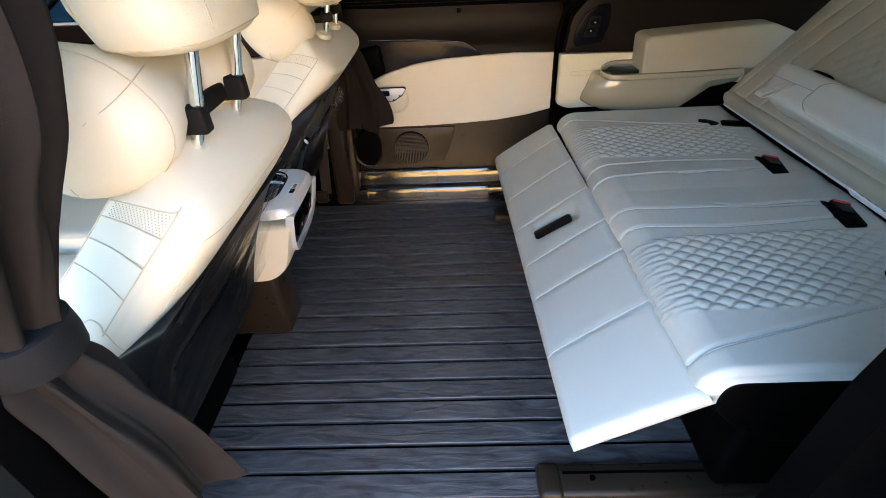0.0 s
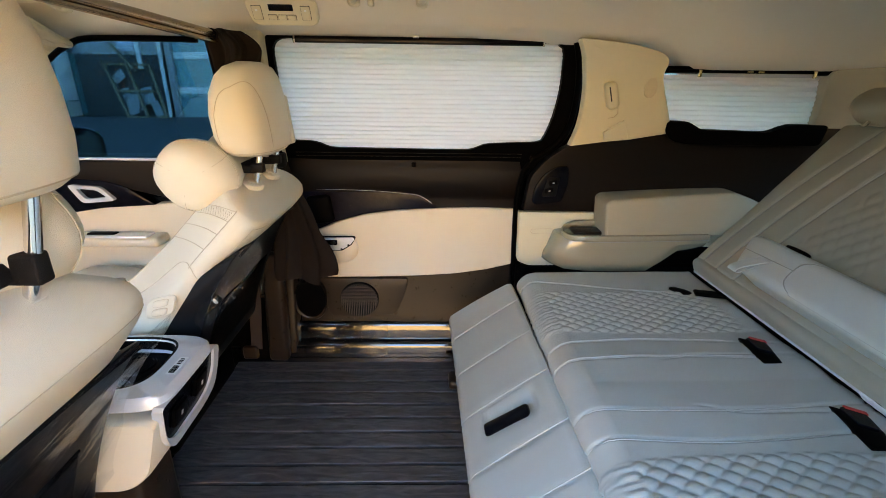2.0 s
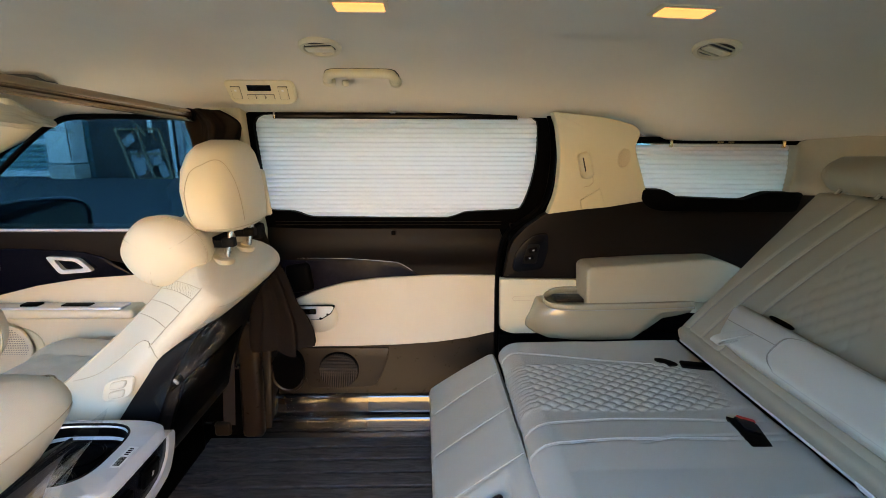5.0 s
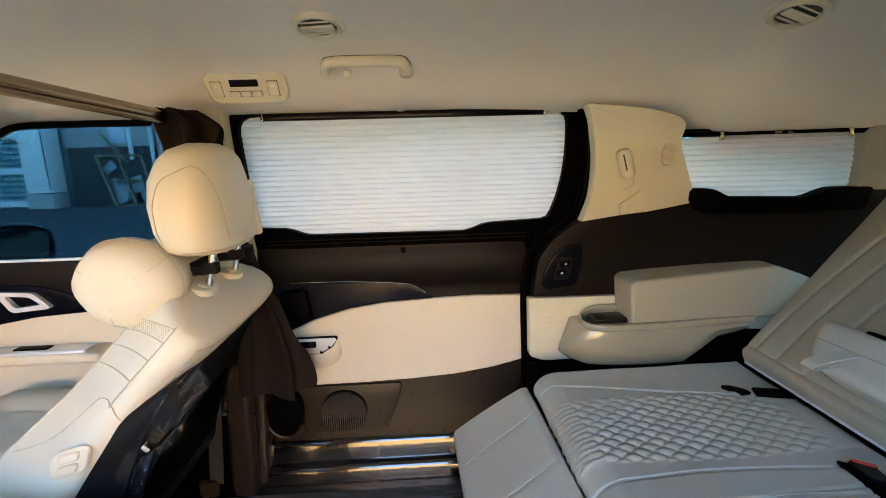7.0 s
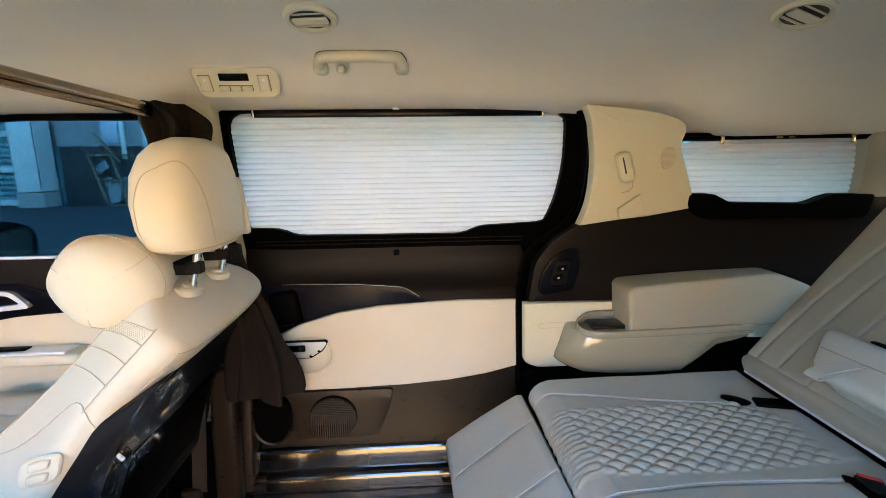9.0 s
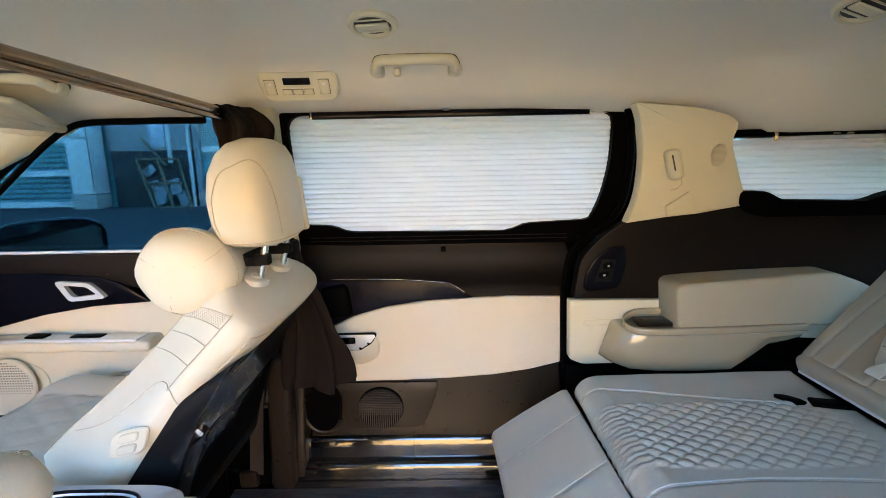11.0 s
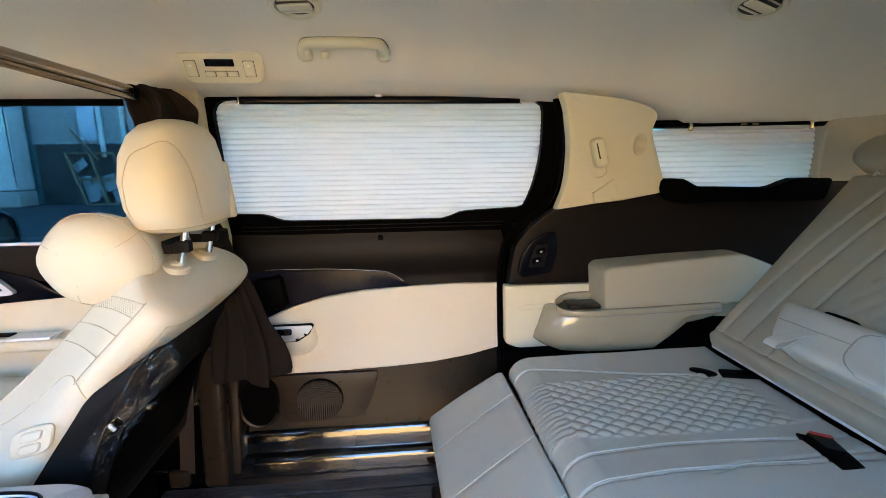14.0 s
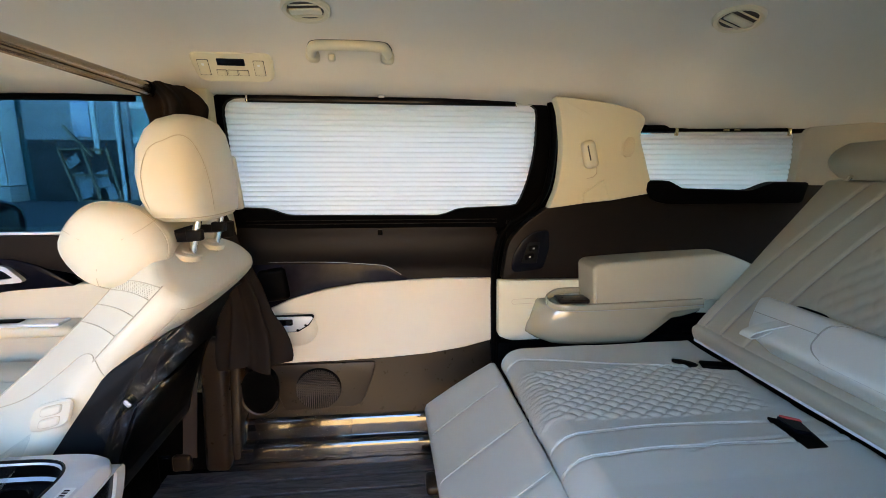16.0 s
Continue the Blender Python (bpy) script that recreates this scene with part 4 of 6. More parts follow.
def build_ceiling_fittings():
    cp = thing("climate_panel", (-0.262, 2.415, 1.225), "beige rear climate control panel with black display", "control panel")
    m = Matrix.Translation((-0.262, 2.412, 1.222)) @ rx_(122)

    def at(name, c, s, r, mat, label="", parent=cp):
        return part(name, moved(box(c, s, r, 3), m), mat, parent, label)

    poly = resample(rounded([(-0.098, 0.036), (0.099, 0.036), (0.096, -0.036), (-0.086, -0.036)], 0.019), 60)
    bm = loft([[Vector((p[0], p[1], z)) for p in q] for q, z in ((poly, -0.02), (poly, 0.006), ([p * 0.95 for p in poly], 0.010))])
    base = part("panel_body", moved(bm, m), beige_plastic, cp)
    at("display", (0.0, 0.014, 0.0105), (0.066, 0.017, 0.004), 0.0015, black_gloss, "black display window")
    for x in (-0.026, 0.0, 0.026):
        at("button", (x, -0.012, 0.0115), (0.022, 0.012, 0.005), 0.002, beige_plastic)
        at("button_gap", (x, -0.012, 0.0103), (0.0242, 0.0142, 0.001), 0.0003, vent_dark)
    for x, s in ((-0.066, 0.024), (0.066, 0.024)):
        at("rocker", (x, 0.0, 0.0115), (s, 0.036, 0.005), 0.003, beige_plastic)
        at("rocker_gap", (x, 0.0, 0.0103), (s + 0.002, 0.038, 0.001), 0.0003, vent_dark)
        at("rocker_mark", (x, 0.008, 0.0142), (0.006, 0.005, 0.001), 0, white_paint)

    def handle(name, x0, x1, y, z, label, swap=1):
        h = thing(name, ((x0 + x1) / 2, y, z), label, "grab handle")
        pts = bez([(x0, y + 0.040, z - 0.012), (x0, y + 0.012, z - 0.012), (x0 + 0.004, y - 0.010, z - 0.006), (x0 + 0.026, y - 0.02, z), (x1 - 0.026, y - 0.02, z), (x1 - 0.004, y - 0.010, z - 0.006), (x1, y + 0.012, z - 0.012), (x1, y + 0.040, z - 0.012)], 6)
        # dark tube behind the grip imitates its shadow gap on the headliner
        part("recess_edge", tube([Vector(p) + Vector((0, 0.010, 0.008)) for p in pts], 0.0130, 12), vent_dark, h, "dark recess line")
        bm = tube(pts, 0.0125, 12)
        part("grip", bm, beige_plastic, h)
        for x in (x0, x1):
            part("mount", box((x, y + 0.026, z - 0.014), (0.034, 0.04, 0.030), 0.012, 4), beige_plastic, h)
        part("coat_hook", box((x0 + 0.048, y + 0.005, z - 0.022), (0.018, 0.02, 0.018), 0.006, 3), beige_plastic, h, "small coat hook")
        return h

    handle("grab_handle", -0.062, 0.122, 2.365, 1.261, "beige fold-down grab handle on the headliner")
    handle("grab_handle", -1.02, -0.82, 2.34, 1.232, "beige front grab handle on the headliner")

    def vent(x, y, turn):
        v = thing("ceiling_vent", (x, y, roof_z(x, y)), "round beige ceiling air vent", "air vent", "ceiling vents")
        m = roof_at(x, y) @ rz_(turn)
        part("bezel", moved(loft([ring((0, 0, h), (1, 0, 0), (0, 1, 0), r, r, 32, 2) for h, r in ((-0.01, 0.052), (0.005, 0.052), (0.010, 0.048), (0.009, 0.040), (0.003, 0.038))], caps=False), m), beige_plastic, v)
        part("bowl", moved(loft([ring((0, 0, h), (1, 0, 0), (0, 1, 0), r, r, 28, 2) for h, r in ((-0.002, 0.0395), (0.003, 0.0385))]), m), vent_dark, v)
        part("vane", moved(box((0, 0, 0.008), (0.068, 0.022, 0.006), 0.003, 3), m), beige_plastic, v)
        for s in (-1, 1):
            part("louvre", moved(box((0, 0.022 * s, 0.006), (0.058, 0.005, 0.003), 0.001, 2, rx_(20 * s)), m), beige_plastic, v)

    vent(-0.048, 2.235, 6)
    vent(0.88, 2.150, -14)

    def lamp(x, y):
        l = thing("reading_lamp", (x, y, roof_z(x, y)), "lit warm reading lamp in the headliner", "lamp", "reading lamps")
        m = roof_at(x, y)
        part("bezel", moved(box((0, 0, 0.0), (0.112, 0.062, 0.008), 0.003, 2), m), beige_plastic, l)
        part("lens", moved(box((0, 0, 0.004), (0.094, 0.046, 0.006), 0.002, 2), m), lamp_glow, l, "glowing yellow lens")

    lamp(0.088, 1.985)
    lamp(0.690, 1.945)
    # curtain rail across the cabin behind the front seats
    r = thing("curtain_rail", (-0.42, MID, 1.17), "bronze metal curtain rail across the cabin behind the front seats", "curtain rail")
    a, b = Vector((-0.425, 2.312, 1.153)), Vector((-0.585, 1.42, 1.213))
    part("tube", tube([a, b], 0.0135, 14), rail_metal, r)
    part("lower_track", tube([a + Vector((0.012, 0, -0.016)), b + Vector((0.012, 0, -0.016))], 0.006, 8), rail_metal, r)
    part("end_cap", tube([a, a + Vector((0, 0.012, 0))], 0.016, 14), black_trim, r)
    part("bracket", box((-0.583, 1.43, 1.25), (0.03, 0.03, 0.08), 0.006), rail_metal, r)
    # sun visor still in its plastic film
    v = thing("sun_visor", (-0.97, 2.36, 1.15), "beige sun visor still wrapped in clear film", "sun visor")
    part("visor", box((-1.00, 2.345, 1.168), (0.30, 0.16, 0.020), 0.009, 3, ry(6) @ rx_(-20)), beige_plastic, v)
    bm = bmesh.new()
    g = [[bm.verts.new((-1.16 + 0.34 * i / 20, 2.25 + 0.19 * j / 14, 1.172 - 0.10 * (0.34 * i / 20 - 0.16) - 0.36 * (0.19 * j / 14 - 0.095) - 0.016 - 0.010 * abs(noise.noise(Vector((i * 0.5, j * 0.6, 2)))))) for j in range(15)] for i in range(21)]
    for p, q in zip(g, g[1:]):
        for j in range(14):
            bm.faces.new((p[j], p[j + 1], q[j + 1], q[j]))
    part("plastic_film", bm, clear_film, v, "crinkled clear film")


build_ceiling_fittings()

# ---- front seats ----


def build_front_seat(yc, lift, inner, label):
    """A reclined front seat; inner: -1 if its inner side faces smaller y."""
    s = thing("front_seat", (-0.75, yc, 0.0), label, "car seat", "front seats")
    B, T = Vector((-0.70, yc, 0.34)), Vector((-0.286, yc, 0.794)) if lift else Vector((-0.322, yc, 0.766))
    ax = (T - B).normalized()
    nf = Vector((-ax.z, 0, ax.x))
    blocky = lift == 0
    table = [(0.0, 0.255, 0.120), (0.15, 0.262, 0.112), (0.30, 0.262, 0.098), (0.45, 0.261, 0.086), (0.62, 0.259, 0.076), (0.78, 0.252, 0.072), (0.86, 0.246, 0.072), (0.92, 0.241, 0.071), (0.96, 0.236, 0.069), (0.985, 0.230, 0.066), (1.0, 0.221, 0.060), (1.010, 0.200, 0.046)]
    if not blocky:
        table = table[:4] + [(0.62, 0.254, 0.076), (0.78, 0.240, 0.073), (0.86, 0.231, 0.072), (0.92, 0.221, 0.070), (0.96, 0.210, 0.068), (0.985, 0.198, 0.062), (1.0, 0.184, 0.052), (1.010, 0.156, 0.034)]

    def wt(f):
        return lerp_table([(r[0], r[1]) for r in table], f), lerp_table([(r[0], r[2]) for r in table], f)

    def skin(f, cy, cn, grow=0.0):
        """A point of the backrest's section at f: cy across and cn to the front, both from -1 to 1; the front corners are cut away as bolsters."""
        a, b = wt(f)
        if blocky and cn < 0:
            b *= 1 + 0.36 * max(0.0, min(1.0, (f - 0.72) / 0.28))   # the squared rear edge of the shoulder
        cy = math.copysign(min(abs(cy), 1 - 0.34 * max(0.0, cn + 0.2)), cy)
        return B.lerp(T, f) + Vector((0, 1, 0)) * (a + grow) * cy + nf * (b + grow) * cn

    def at(f, w, grow=0.0, p=5.0):
        """A point on the backrest's skin: f along it, w degrees round it (0 outer side, 90 front)."""
        ca, sa = math.cos(radians(w)), math.sin(radians(w))
        return skin(f, math.copysign(abs(ca) ** (2 / p), ca), math.copysign(abs(sa) ** (2 / p), sa), grow)

    def bolster(f, n, sg, grow=0.0):
        """A point on the side: n from -1 at the rear to 1 at the front, sg the side."""
        return skin(f, sg * (1 - abs(n) ** 5) ** 0.2, n, grow)

    fs = [0, 0.08, 0.16, 0.25, 0.35, 0.45, 0.55, 0.65, 0.74, 0.82, 0.88, 0.92, 0.95, 0.97, 0.985, 0.995, 1.0, 1.007, 1.012]
    back = part("backrest", loft([[at(f, 360 * k / 96) for k in range(96)] for f in fs]), leather, s, "cream leather backrest", 40)
    # dark shell that fills the back and drops straight down
    prof = rounded([(-0.308, 0.660), (-0.366, 0.578), (-0.418, 0.470), (-0.462, 0.35), (-0.490, 0.24), (-0.62, 0.22), (-0.70, 0.33), (-0.41, 0.60)], [0.01, 0.04, 0.05, 0.05, 0.03, 0.03, 0.02, 0.01], 4)
    prof = [tuple(q) for q in prof]
    cx, cz = -0.47, 0.45
    rows = []
    for d, k in ((-0.252, 0.90), (-0.249, 0.95), (-0.238, 0.985), (-0.20, 1.0), (0.20, 1.0), (0.238, 0.985), (0.249, 0.95), (0.252, 0.90)):
        rows.append([Vector((cx + (q[0] - cx) * k, yc + d, cz + (q[1] - cz) * k)) for q in prof])
    sh = part("back_shell", loft(rows), shell, s, "dark grey hard back shell", 50)
    part("shell_edge", tube([(-0.312, yc + d, 0.655 - 0.012 * (d / 0.24) ** 2) for d in np.linspace(-0.238, 0.238, 15)], 0.004, 6), shell, sh)
    part("map_pocket", box((-0.448, yc, 0.39), (0.014, 0.36, 0.20), 0.006, 3, ry(20)), black_trim, sh, "black net map pocket")
    part("pocket_hem", tube([(-0.410, yc - 0.18, 0.487), (-0.406, yc, 0.481), (-0.410, yc + 0.18, 0.487)], 0.004, 6), black_trim, sh)
    # seams: one round the rear edge, one on each front corner, short ones across the bolsters
    for sg in (-1, 1):
        part("seam", tube([bolster(f, -0.22, sg, 0.0004) for f in np.linspace(0.68, 0.998, 30)], 0.0011, 5), seam_dark, back)
    edge = [at(f, 214, 0.0003) for f in np.linspace(0.2, 0.965, 20)] + [at(0.965 + 0.012 * math.sin(math.pi * k / 20), 214 + 112 * k / 20, 0.0003) for k in range(1, 20)] + [at(f, 326, 0.0003) for f in np.linspace(0.965, 0.2, 20)]
    part("rear_seam", tube(edge, 0.0007, 5), seam_dark, back)
    for sg in (-1, 1):
        for f in (0.790, 0.875, 0.945, 0.992):
            part("bolster_seam", tube([bolster(f - 0.14 * k / 15 + 0.010 * math.sin(math.pi * k / 15), n, sg, 0.0005) for k, n in enumerate(np.linspace(-0.2, 0.97, 16))], 0.0011, 5), seam_dark, back)
        wing = [(0.20, 0.85), (0.36, 0.50), (0.52, 0.30), (0.63, 0.18), (0.675, 0.0), (0.69, -0.2), (0.668, -0.5), (0.64, -0.85)]
        part("wing_seam", tube([bolster(q.x, q.y, sg, 0.0005) for q in bez([(f, n, 0) for f, n in wing], 5)], 0.0011, 5), seam_dark, back)
    for w in (62, 90, 118):
        part("centre_seam", tube([at(f, w, 0.0004) for f in np.linspace(0.05, 0.9, 20)], 0.0010, 5), seam_dark, back)
    # perforated field at the shoulders
    dots = bmesh.new()
    for i in range(8):
        for j in range(16):
            n = -0.14 + 0.062 * j + (0.03 if i % 2 else 0)
            f = 0.951 + 0.005 * i - 0.14 * (n + 0.2) / 1.17 + 0.010 * math.sin(math.pi * (n + 0.2) / 1.17)
            for sg in (-1, 1):
                rbox(dots, bolster(f, n, sg, 0.0002), (0.0011, 0.0011, 0.0011), 0, 1)
    tagged(part("perforation", dots, material("perforation_hole", (0.46, 0.37, 0.25), 0.9), back), kind="stuff")
    # cushion
    prof = rounded([(-1.10, 0.28), (-1.12, 0.37), (-1.05, 0.405), (-0.75, 0.385), (-0.60, 0.36), (-0.58, 0.26)], 0.03, 4)
    prof = resample(prof, 110)

    def puff(i, y):
        d = abs(y - yc)
        if prof[i][1] < 0.345:
            return 0
        if d > 0.15:
            return 0.016 * math.sin(min(1, (d - 0.15) / 0.10) * math.pi * 0.75)
        u, v = prof[i][0] / 0.062, (y - yc) / 0.048
        return 0.005 * (abs(math.cos(math.pi * (u + v) / 2)) * abs(math.cos(math.pi * (u - v) / 2))) ** 0.5

    part("cushion", sweep(prof, np.linspace(yc - 0.255, yc + 0.255, 70), puff), leather, s, "quilted cream seat cushion", 50)
    part("seat_base", box((-0.82, yc, 0.14), (0.46, 0.44, 0.28), 0.02), black_trim, s)
    # headrest on two rods
    hb = 0.862 + lift
    hx = 0.4 * lift   # the raised headrest leans back with its rods
    for y in (yc - 0.070, yc + 0.070):
        part("headrest_rod", tube([(-0.326, y, 0.74), (-0.296 + 0.45 * hx, y, 0.86), (-0.284 + hx, y, hb + 0.04)], 0.0082, 14), chrome, s, "chrome headrest rod")
        part("rod_collar", moved(loft([ring((0, 0, z), (1, 0, 0), (0, 1, 0), a, a * 1.25, 24, 2.2) for z, a in ((-0.010, 0.026), (0.001, 0.0255), (0.004, 0.022), (0.0045, 0.014), (0.008, 0.012), (0.009, 0.007))]), Matrix.Translation((-0.312, y, 0.811) if lift else (-0.322, y, 0.786)) @ ry(16)), leather, s, "cream rod collar")
    hs = [(0.0, 0.112, 0.054, -0.318), (0.012, 0.136, 0.069, -0.322), (0.05, 0.146, 0.075, -0.328), (0.10, 0.147, 0.076, -0.332), (0.15, 0.139, 0.071, -0.332), (0.19, 0.118, 0.061, -0.328), (0.212, 0.092, 0.047, -0.324), (0.225, 0.052, 0.022, -0.320)]

    def hp(z, w, grow=0.0):
        a = lerp_table([(r[0], r[1]) for r in hs], z) + grow
        b = lerp_table([(r[0], r[2]) for r in hs], z) + grow
        x = lerp_table([(r[0], r[3]) for r in hs], z) + hx
        ca, sa = math.cos(radians(w)), math.sin(radians(w))
        q = 2.9
        return Vector((x + b * math.copysign(abs(sa) ** (2 / q), sa), yc + a * math.copysign(abs(ca) ** (2 / q), ca), hb + z))

    zs = [0, 0.004, 0.012, 0.03, 0.05, 0.075, 0.10, 0.125, 0.15, 0.172, 0.19, 0.203, 0.212, 0.219, 0.225]
    hr = part("headrest", loft([[hp(z, 360 * k / 48) for k in range(48)] for z in zs]), leather, s, "cream leather headrest", 60)
    arch = []
    for k in range(61):
        w = math.pi * k / 60
        arch.append(hp(0.010 + 0.168 * math.sin(w) ** 0.62, 158 - 44 * math.cos(w), 0.0004))
    part("headrest_seam", tube(arch, 0.0011, 5), seam_dark, hr)
    if lift == 0:
        part("headrest_wing", box((-0.288, yc + 0.146, hb + 0.070), (0.036, 0.018, 0.140), 0.0088, 4, ry(-6)), leather, hr, "thin cream side wing")
    part("headrest_welt", tube([hp(0.010, w, 0.0004) for w in np.linspace(0, 360, 48)], 0.0012, 5), seam_dark, hr)
    return s


def build_neck_pillow(yc, x, z, label):
    p = thing("neck_pillow", (x, yc, z - 0.09), label, "neck pillow", "neck pillows")
    L = 0.185
    secs = [(-L, 0.030), (-L + 0.005, 0.056), (-L + 0.018, 0.080), (-L + 0.045, 0.093), (-0.11, 0.092), (-0.06, 0.077), (0.0, 0.068), (0.06, 0.077), (0.11, 0.092), (L - 0.045, 0.093), (L - 0.018, 0.080), (L - 0.005, 0.056), (L, 0.030)]
    loops = []
    for y, r in secs:
        loops.append([Vector((x + r * 1.08 * math.cos(w) * (1 + 0.035 * math.cos(4 * w + 0.4)), yc + y, z + r * 0.96 * math.sin(w) * (1 + 0.03 * math.cos(3 * w)))) for w in (2 * math.pi * k / 32 for k in range(32))])
    body = part("pillow_body", loft(loops), leather, p, "plump cream leather roll", 60)
    def skin(y, w):
        r = lerp_table(secs, y) + 0.0006
        return Vector((x + r * 1.08 * math.cos(w) * (1 + 0.035 * math.cos(4 * w + 0.4)), yc + y, z + r * 0.96 * math.sin(w) * (1 + 0.03 * math.cos(3 * w))))

    for sg in (-1, 1):
        for w in (0.5, 2.6, 4.4):
            part("end_seam", tube([skin(sg * (L - 0.002 - 0.10 * k / 12), w + 0.02 * k) for k in range(13)], 0.0007, 5), seam_dark, body)
        part("end_seam", tube([skin(sg * (L - 0.045), 2 * math.pi * k / 40) for k in range(41)], 0.0007, 5), seam_dark, body)
    raised = z > 0.85
    zs, hs = (0.850, 0.036) if raised else (0.828, 0.024)   # height of the strap on the rods, and its breadth
    part("strap", box((x + 0.080, yc, zs), (0.008, 0.15, hs * 0.8), 0.003), strap_cloth, p, "dark elastic strap to the rods")
    for d in (-0.070, 0.070):
        part("strap_loop", box((-0.288 if raised else -0.304, yc + d, zs), (0.032, 0.023, hs), 0.004), strap_cloth, p)
        part("strap_tail", box((-0.322 if raised else -0.338, yc + d - 0.004, zs - 0.004), (0.060 if raised else 0.066, 0.007, hs * 0.85), 0.003), strap_cloth, p)
    return p


near_seat = build_front_seat(1.402, 0.075, 1, "cream leather front seat with raised headrest and dark back shell")
far_seat = build_front_seat(2.277, 0.0, -1, "cream leather front seat with plastic film on its dark back shell")
build_neck_pillow(1.400, -0.384, 0.868, "cream leather neck pillow strapped to the headrest rods")
build_neck_pillow(2.275, -0.432, 0.818, "cream leather neck pillow strapped below the far headrest")


def shell_film(seat, yc):
    """Loose clear film over a seat's back shell, pulled into folds."""
    bm = bmesh.new()
    run = bez([(-0.276, 0, 0.700), (-0.300, 0, 0.655), (-0.358, 0, 0.580), (-0.408, 0, 0.472), (-0.448, 0, 0.36)], 14)
    rows = []
    for i, p in enumerate(run):
        row = []
        for j in range(101):
            y = yc - 0.235 + 0.49 * j / 100
            w = 0.008 * noise.noise(Vector((i * 0.14 + y * 7, y * 3.0, 3))) + 0.0075 * abs(noise.noise(Vector((i * 0.30 + y * 17, y * 6, 6))))
            row.append(bm.verts.new((p.x + 0.012 + w, y, p.z - 0.006 + w)))
        rows.append(row)
    for a, b in zip(rows, rows[1:]):
        for j in range(100):
            bm.faces.new((a[j], a[j + 1], b[j + 1], b[j]))
    part("plastic_film", bm, film_shell, seat, "loose clear protective film")


def far_seat_details():
    m = Matrix.Translation((-0.510, 2.0105, 0.519)) @ ry(-12) @ Matrix(((1, 0, 0.55, 0), (0, 1, 0, 0), (0, 0, 1, 0), (0, 0, 0, 1)))

    def pad(z, y0, y1, a, b, soft):
        return loft([ring((0, y, z), (1, 0, 0), (0, 0, 1), a - d, b - d, 28, 4.0) for y, d in ((y0, 0), (y1 + soft, 0), (y1, soft))])

    plate = part("button_plate", moved(pad(0, 0.005, -0.0015, 0.038, 0.026, 0.003), m), leather, far_seat, "raised seat-control plate")
    for z in (-0.011, 0.011):
        part("button", moved(pad(z, 0.0, -0.0045, 0.0185, 0.0080, 0.0015), m), leather, plate)
        part("button_gap", moved(pad(z, 0.0, -0.0022, 0.0200, 0.0094, 0.0001), m), seam_dark, plate)
    lever = part("recline_lever", box((-0.402, 2.042, 0.515), (0.05, 0.03, 0.028), 0.008, 3, ry(-40)), black_trim, far_seat, "small black release lever")
    part("lever_tip", box((-0.386, 2.032, 0.526), (0.009, 0.010, 0.016), 0.003, 3, ry(-40)), satin, lever)
    # crinkled protective film hanging from the shell
    random.seed(11)
    bm = bmesh.new()
    rows = []
    for i in range(71):
        f = i / 70
        row = []
        for j in range(29):
            q = j / 28
            fold = noise.noise(Vector((f * 26, q * 5, 1))) + 0.6 * noise.noise(Vector((f * 60 + q * 14, q * 9, 4)))
            x = -0.268 - 0.170 * f + 0.022 * q + 0.010 * fold * q
            z = 0.712 - 0.225 * f - (0.050 + 0.030 * abs(noise.noise(Vector((f * 7, 0, 2))))) * q
            row.append(bm.verts.new((x, 2.008 + 0.014 * q + 0.008 * fold, z + 0.006 * noise.noise(Vector((f * 30, q * 8, 9))))))
        rows.append(row)
    for a, b in zip(rows, rows[1:]):
        for j in range(28):
            bm.faces.new((a[j], a[j + 1], b[j + 1], b[j]))
    part("plastic_film", bm, clear_film, far_seat, "wrinkled clear protective film")


far_seat_details()
shell_film(near_seat, 1.402)


